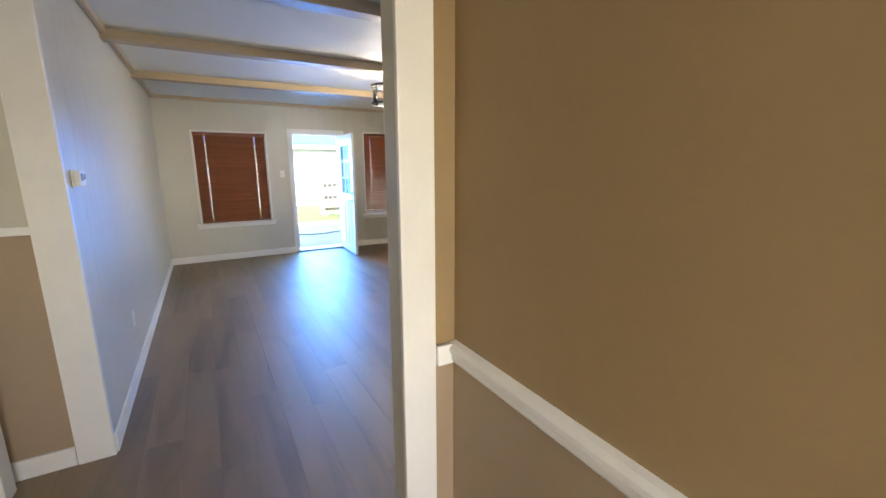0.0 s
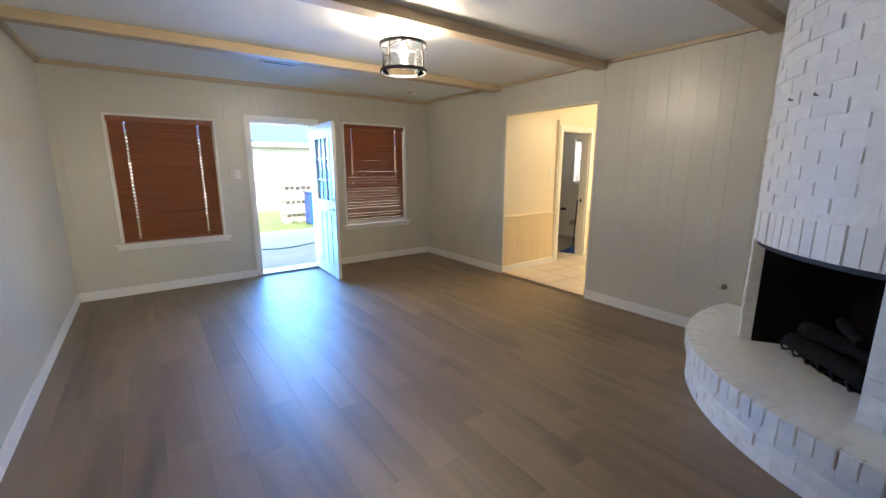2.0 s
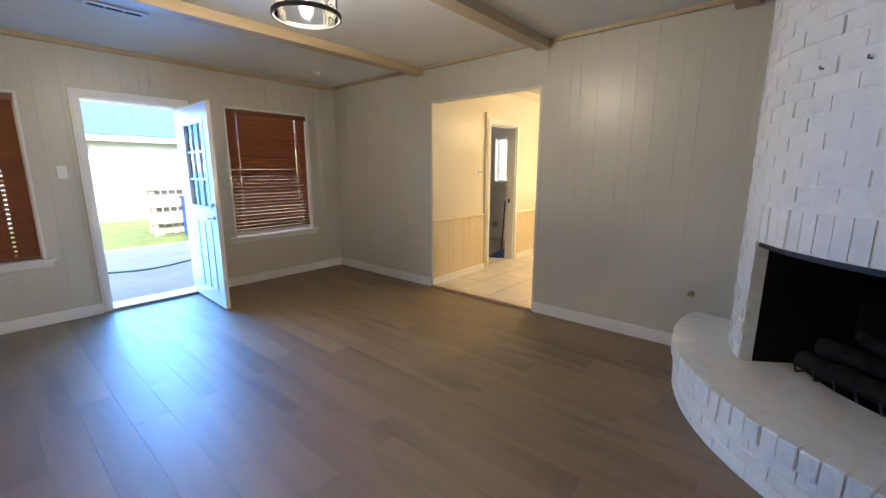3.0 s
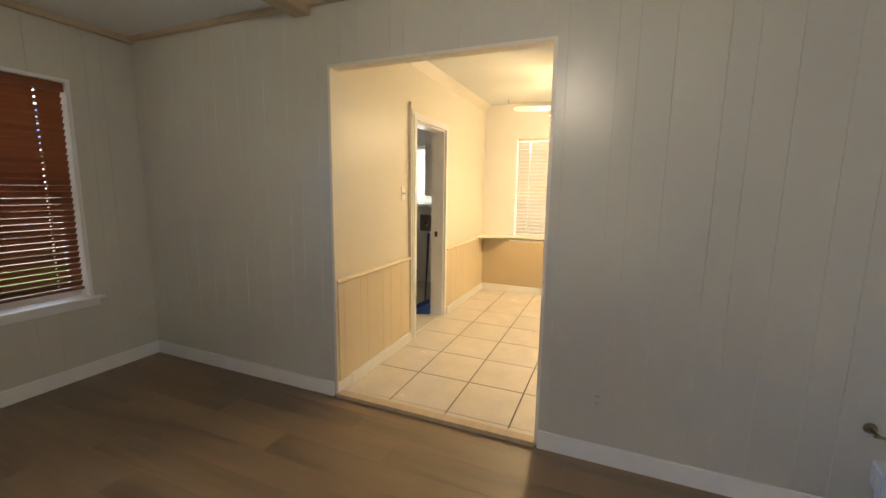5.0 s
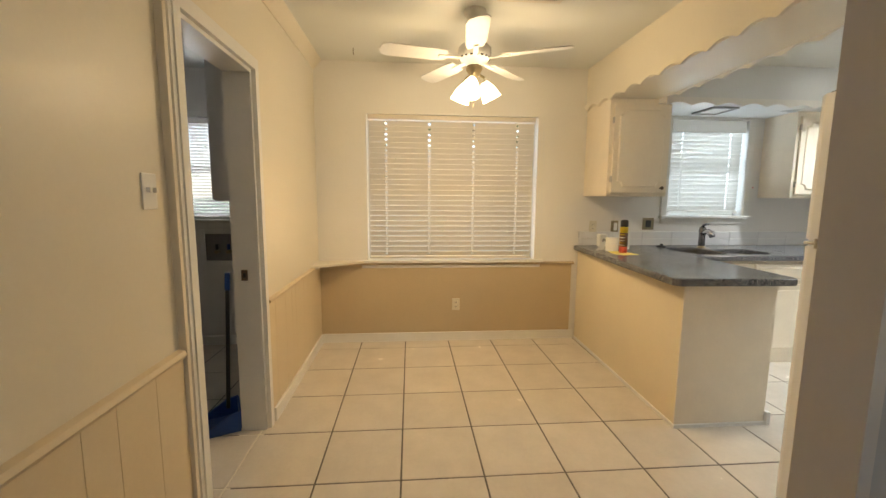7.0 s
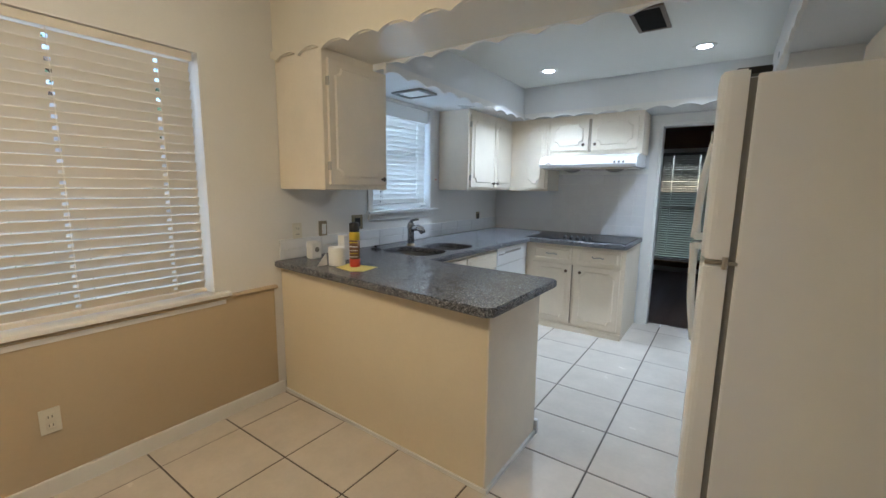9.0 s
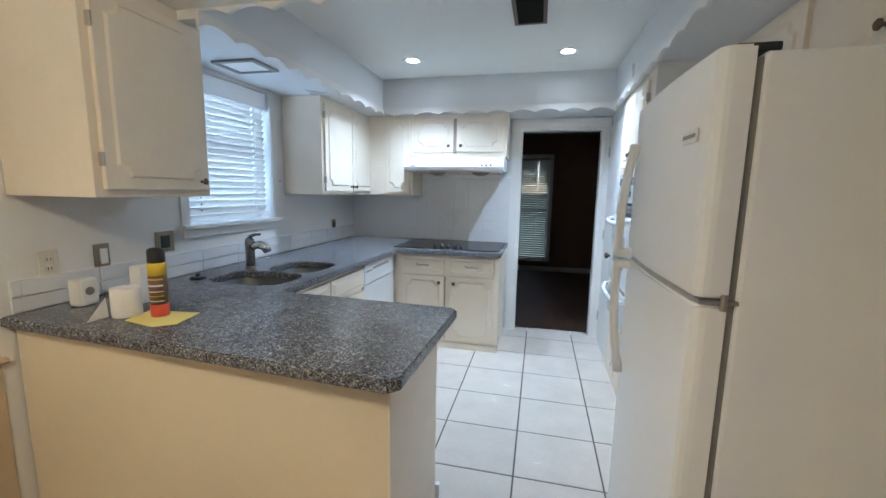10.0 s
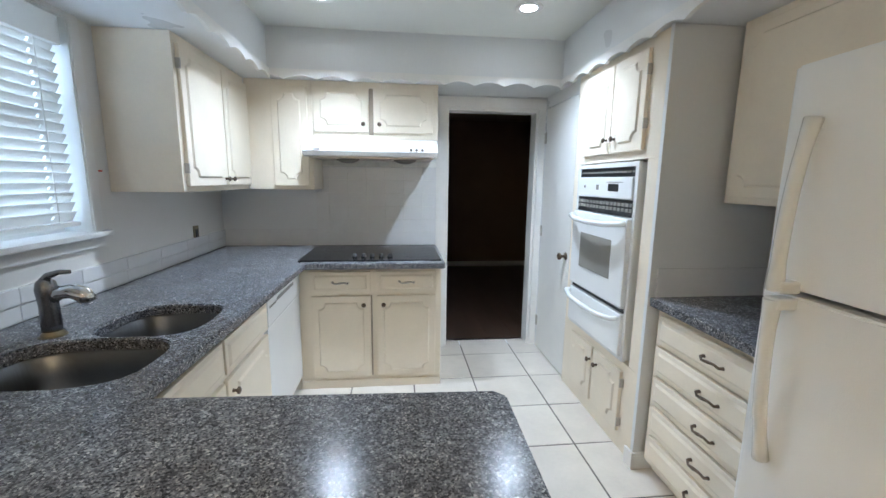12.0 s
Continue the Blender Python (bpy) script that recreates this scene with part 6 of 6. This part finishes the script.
def refrigerator():
    r = thing("refrigerator", (5.3, 1.44, 0), "white top-freezer refrigerator with long curved handles", "refrigerator")
    y0, y1 = 1.085, 1.80
    part("cabinet_body", soft(boxes((4.99, 5.675, y0, y1, 0.03, 1.725)), 0.008), FRIDGE, r)
    part("gasket", boxes((5.675, 5.692, y0 + 0.008, y1 - 0.008, 0.09, 1.715)), GASKET, r)
    part("grille", boxes((5.64, 5.7, y0 + 0.01, y1 - 0.01, 0.02, 0.085)), GASKET, r)
    def door(z0, z1):
        bm = bmesh.new()
        pts = [(5.692, y0), (5.692, y1)]
        n = 10
        pts += [(5.73 + 0.03 * math.sin(radians(90 * k / 4)), y1 - 0.03 + 0.03 * math.cos(radians(90 * k / 4))) for k in range(5)]
        pts += [(5.76 + 0.012 * math.sin(math.pi * k / n), y1 - 0.03 - (y1 - y0 - 0.06) * k / n) for k in range(1, n)]
        pts += [(5.73 + 0.03 * math.cos(radians(90 * k / 4)), y0 + 0.03 - 0.03 * math.sin(radians(90 * k / 4))) for k in range(5)]
        extrude_poly(bm, pts, "z", z0, z1)
        side = [e for e in bm.edges if abs(e.verts[0].co.z - e.verts[1].co.z) < 1e-5]
        bmesh.ops.bevel(bm, geom=side, offset=0.006, segments=2, affect="EDGES")
        return bm
    a = part("freezer_door", door(1.212, 1.74), FRIDGE, r)
    b = part("fridge_door", door(0.09, 1.196), FRIDGE, r)
    def handle(z_split, z_end):
        pts = []
        for k in range(13):
            g = k / 12
            out = 0.034 * math.cos(math.pi / 2 * g ** 1.6) + 0.012
            pts.append((5.763 + out, y0 + 0.09, z_split + (z_end - z_split) * g))
        return tube(bmesh.new(), pts, [0.02, 0.018] + [0.0155] * 9 + [0.017, 0.019], 10)
    part("handle", handle(1.212, 1.61), APPL, a, "curved white handle")
    part("handle", handle(1.188, 0.76), APPL, b, "curved white handle")
    part("handle_mount", soft(boxes((5.76, 5.815, y0 + 0.07, y0 + 0.112, 1.205, 1.235)), 0.006), APPL, a)
    part("handle_mount", soft(boxes((5.76, 5.815, y0 + 0.07, y0 + 0.112, 1.165, 1.194)), 0.006), APPL, b)
    part("badge", soft(boxes((5.765, 5.769, y1 - 0.15, y1 - 0.055, 1.555, 1.585)), 0.001, 1), WPLASTIC, a, "small white maker badge")
    part("badge_bar", boxes((5.769, 5.77, y1 - 0.142, y1 - 0.063, 1.566, 1.575)), GASKET, a)
    part("centre_hinge", soft(boxes((5.67, 5.75, y1 - 0.03, y1 + 0.003, 1.198, 1.209)), 0.003), NICKEL, r)
    part("centre_pin", rod(bmesh.new(), (5.7, y1 + 0.002, 1.186), (5.7, y1 + 0.002, 1.222), 0.007), NICKEL, r)
    part("top_hinge_cover", soft(boxes((5.645, 5.725, y1 - 0.055, y1 - 0.008, 1.726, 1.744)), 0.005), BLACK, r)
    for y in (y0 + 0.06, y1 - 0.06):
        part("foot", rod(bmesh.new(), (5.62, y, 0.0), (5.62, y, 0.035), 0.02), BLACK, r)
        part("foot", rod(bmesh.new(), (4.98, y, 0.0), (4.98, y, 0.035), 0.02), BLACK, r)


refrigerator()

# ---- loose things on the peninsula ----
s = thing("spray_can", (7.56, 1.51, 0.92), "tall yellow and red spray can with a black cap", "spray can")
CANY, CANR, CANK = plain("can_yellow", (0.75, 0.55, 0.04), 0.3), plain("can_red", (0.60, 0.07, 0.03), 0.3), plain("can_brown", (0.16, 0.09, 0.05), 0.3)
x, y, z = 7.56, 1.51, 0.923
part("cap", lathe(bmesh.new(), [(0.030, z + 0.215), (0.031, z + 0.22), (0.030, z + 0.265), (0.02, z + 0.272), (0.005, z + 0.273)], (x, y, 0), 24), BLACK, s)
part("can_top", lathe(bmesh.new(), [(0.0325, z + 0.165), (0.0325, z + 0.205), (0.029, z + 0.215)], (x, y, 0), 24), CANY, s)
part("can_middle", lathe(bmesh.new(), [(0.0326, z + 0.05), (0.0326, z + 0.165)], (x, y, 0), 24), CANK, s)
part("can_base", lathe(bmesh.new(), [(0.031, z), (0.0327, z + 0.005), (0.0327, z + 0.05)], (x, y, 0), 24), CANR, s)
for k, (zz, h, mm) in enumerate(((0.148, 0.005, CANY), (0.122, 0.007, PAPER), (0.10, 0.004, PAPER), (0.082, 0.003, CANY), (0.062, 0.004, PAPER))):
    bm = bmesh.new()
    for q in range(9):
        a0, a1 = radians(60 + q * 12), radians(72 + q * 12)
        bm.faces.new([bm.verts.new((x + 0.0331 * math.cos(a), y + 0.0331 * math.sin(a), w)) for a, w in ((a0, z + zz), (a1, z + zz), (a1, z + zz + h), (a0, z + zz + h))])
    part("label_bar", bm, mm, s)
n = thing("yellow_cloth", (7.52, 1.55, 0.92), "folded yellow paper under the spray can", "paper")
bm = extrude_poly(bmesh.new(), [(7.44, 1.44), (7.66, 1.47), (7.63, 1.60), (7.47, 1.63), (7.41, 1.58)], "z", 0.9205, 0.9225)
part("sheet", bm, YELLOW, n)
p = thing("paper_towel_roll", (7.67, 1.545, 0.92), "nearly used white paper towel roll with a loose sheet", "paper towel")
part("roll", lathe(bmesh.new(), [(0.05, 0.9205), (0.051, 0.925), (0.051, 1.03), (0.049, 1.034), (0.02, 1.034), (0.02, 1.02)], (7.69, 1.54, 0), 28), PAPER, p)
bm = extrude_poly(bmesh.new(), [(1.58, 0.9206), (1.66, 0.9206), (1.60, 0.985), (1.585, 1.0)], "x", 7.735, 7.7365)
part("loose_sheet", bm, PAPER, p)
w = thing("white_dispenser", (7.99, 1.48, 0.92), "small white plastic dispenser with an oval front", "dispenser")
part("body", soft(boxes((7.96, 8.03, 1.44, 1.52, 0.9205, 1.04)), 0.015, 3), WPLASTIC, w)
part("button", lathe(bmesh.new(), [(0.018, 0), (0.016, 0.003), (0.004, 0.004)], (7.96, 1.48, 0.985), 16, Vector((-1, 0, 0)).to_track_quat("Z", "Y").to_matrix()), GASKET, w)
bx = thing("paper_box", (7.80, 1.36, 0.92), "white carton standing by the wall", "carton")
part("carton", soft(boxes((7.78, 7.84, 1.33, 1.40, 0.9205, 1.085)), 0.003), PAPER, bx)
solid("wall_nail", rod(bmesh.new(), (8.12, -0.085, 1.488), (8.105, -0.085, 1.488), 0.004, seg=8), CANR, "small red nail in the kitchen wall", "nail")

# ---- pieces of floors and walls ----
def plank_floor(name, x0, x1, y0, y1, top, wdt, length, material, label, seed):
    base = solid(name, boxes((x0, x1, y0, y1, top - 0.12, top - 0.006)), GROUT, label, "floor", "structure")
    rng = random.Random(seed)
    full = mesh_from("plank", boxes((-wdt / 2 + 0.0004, wdt / 2 - 0.0004, 0.0004, length - 0.0004, -0.006, 0)), material)
    x = x0 + wdt / 2
    while x - wdt / 2 < x1 - 0.01:
        y = y0 - rng.uniform(0, length)
        while y < y1:
            a, b = max(y, y0), min(y + length, y1)
            wx = min(wdt, x1 - (x - wdt / 2))
            if b - a > 0.02:
                piece("plank", full, base, (x - (wdt - wx) / 2, a, top), scale=(wx / wdt, (b - a) / length, 1))
            y += length
        x += wdt
    return base


def tile_floor(name, x0, x1, y0, y1, px, py, ox, oy, top, material, label, seed, avoid=()):
    base = solid(name, boxes((x0, x1, y0, y1, top - 0.12, top - 0.0025)), GROUT, label, "floor", "structure")
    g = 0.0042
    full = mesh_from("tile", soft(boxes((g, px - g, g, py - g, -0.008, 0)), 0.002, 1), material)
    rng = random.Random(seed)
    i0, j0 = math.floor((x0 - ox) / px), math.floor((y0 - oy) / py)
    for i in range(i0, math.ceil((x1 - ox) / px)):
        for j in range(j0, math.ceil((y1 - oy) / py)):
            ax, bx = max(ox + i * px, x0), min(ox + (i + 1) * px, x1)
            ay, by = max(oy + j * py, y0), min(oy + (j + 1) * py, y1)
            if bx - ax > 0.02 and by - ay > 0.02:
                piece("tile", full, base, (ax, ay, top + rng.uniform(-0.0006, 0.0004)), scale=((bx - ax) / px, (by - ay) / py, 1))
    return base


plank_floor("floor_living", -2.2, 4.77, -3.6, 6.0, -0.02, 0.18, 1.22, PLANK, "grey-brown wood-look vinyl plank floor", 5)
tile_floor("floor_tiles", 4.80, 8.12, KY0 - 0.10, 5.98, 0.44, 0.41, 6.165, 2.915, 0.002, TILE, "cream ceramic tile floor with dark grout", 3)
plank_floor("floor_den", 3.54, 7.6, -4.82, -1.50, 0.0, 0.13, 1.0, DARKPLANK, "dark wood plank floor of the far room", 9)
lay_panels()


def lay_splash():
    # glazed tiles behind the cooktop, and the two low courses along the window wall
    back = solid("backsplash_range", boxes((6.36, 7.38, KY0, KY0 + 0.004, 0.92, 1.62)), MORTAR, "white glazed tile backsplash behind the cooktop", "backsplash", "structure")
    px, pz = 0.1525, 0.108
    me = mesh_from("tile", soft(boxes((0.001, px - 0.001, 0.0, 0.005, 0.001, pz - 0.001)), 0.0012, 1), SPLASH)
    for k in range(6):
        for i in range(7):
            off = 0.0
            x0 = 6.36 + i * px + off
            if x0 < 7.37:
                piece("tile", me, back, (x0, KY0 + 0.004, 0.922 + k * pz), scale=(min(1.0, (7.38 - x0) / px), 1, 1))
    side = solid("backsplash_window", boxes((8.116, 8.12, KY0, 1.66, 0.92, 1.055)), MORTAR, "low white tile backsplash along the window wall", "backsplash", "structure")
    lo = mesh_from("tile", soft(boxes((-0.006, 0.0, 0.001, 0.302, 0.001, 0.062)), 0.002, 1), SPLASH)
    hi = mesh_from("tile", soft(boxes((-0.011, 0.0, 0.001, 0.302, 0.001, 0.066)), 0.004, 2), SPLASH)
    for k in range(11):
        y0 = KY0 + k * 0.303
        n = min(1.0, (1.66 - y0) / 0.303)
        if n > 0.05:
            piece("tile", lo, side, (8.116, y0, 0.9215), scale=(1, n, 1))
            piece("tile", hi, side, (8.116, y0, 0.986), scale=(1, n, 1))
    strip = solid("backsplash_corner", boxes((7.38, 8.11, KY0, KY0 + 0.006, 0.92, 1.055)), SPLASH, "low white backsplash in the corner", "backsplash", "structure")


lay_splash()


def lay_bricks():
    rng = random.Random(11)
    ch, bl = 0.0785, 0.208
    j = 0.0045
    def wedge(r, depth, length, height):
        bm = bmesh.new()
        da = math.degrees((length - 0.0022) / r) / 2
        o = [(r * math.cos(radians(t)), r * math.sin(radians(t))) for t in (-da, 0, da)]
        i = [((r - depth) * math.cos(radians(t)), (r - depth) * math.sin(radians(t))) for t in (da, -da)]
        extrude_poly(bm, o + i, "z", 0, height - j)
        bmesh.ops.bevel(bm, geom=bm.edges[:], offset=0.005, segments=2, affect="EDGES")
        return mesh_from("brick", bm, BRICK)
    whole, half, edge = wedge(RF, 0.06, bl, ch), wedge(RF, 0.06, bl / 2, ch), wedge(RF, 0.06, 0.0765, 0.2)
    step = math.degrees(bl / RF)
    def lay(me, ang, r_off, z, tip=0.0):
        piece("brick", me, fire, (FC.x + r_off * math.cos(radians(ang)), FC.y + r_off * math.sin(radians(ang)), z), rz=ang, ry=tip)
    n = int((LZ - HZ) / ch)
    k_lintel = round((FBZ - HZ) / ch)
    for k in range(n):
        z = HZ + k * ch
        a = 80.0 + (step / 2 if k % 2 else 0)
        while a < 176:
            wob, dz = rng.uniform(-0.004, 0.003), rng.uniform(-0.0015, 0.0015)
            lo, hi = a - step / 2, a + step / 2
            if k_lintel <= k < k_lintel + 2.6 and hi > FB0 - 2 and lo < FB1 + 2:
                pass
            elif k < k_lintel and lo < FB0 < hi:
                if FB0 - lo > step * 0.35:
                    lay(half, FB0 - step / 4, wob, z + dz)
            elif k < k_lintel and lo < FB1 < hi:
                if hi - FB1 > step * 0.35:
                    lay(half, FB1 + step / 4, wob, z + dz)
            elif k < k_lintel and lo >= FB0 and hi <= FB1:
                pass
            else:
                lay(whole, a, wob, z + dz)
            a += step
    es = math.degrees(0.0765 / RF)
    a = FB0 - 2 + es / 2
    while a < FB1 + 2:
        lay(edge, a, rng.uniform(-0.004, 0.003), HZ + k_lintel * ch)
        a += es
    # hearth courses and its rowlock edge
    hs = math.degrees(bl / RH)
    hw, hr = wedge(RH, 0.09, bl, ch), wedge(RH + 0.022, 0.12, 0.0765, 0.108)
    for k in range(3):
        a = 77.0 + (hs / 2 if k % 2 else 0)
        while a < 186:
            lay(hw, a, rng.uniform(-0.004, 0.003), -0.014 + k * 0.075)
            a += hs
    rs = math.degrees(0.0765 / (RH + 0.02))
    a = 76.8
    while a < 187:
        lay(hr, a, rng.uniform(-0.004, 0.004), HZ - 0.105 + rng.uniform(-0.002, 0.002))
        a += rs


lay_bricks()
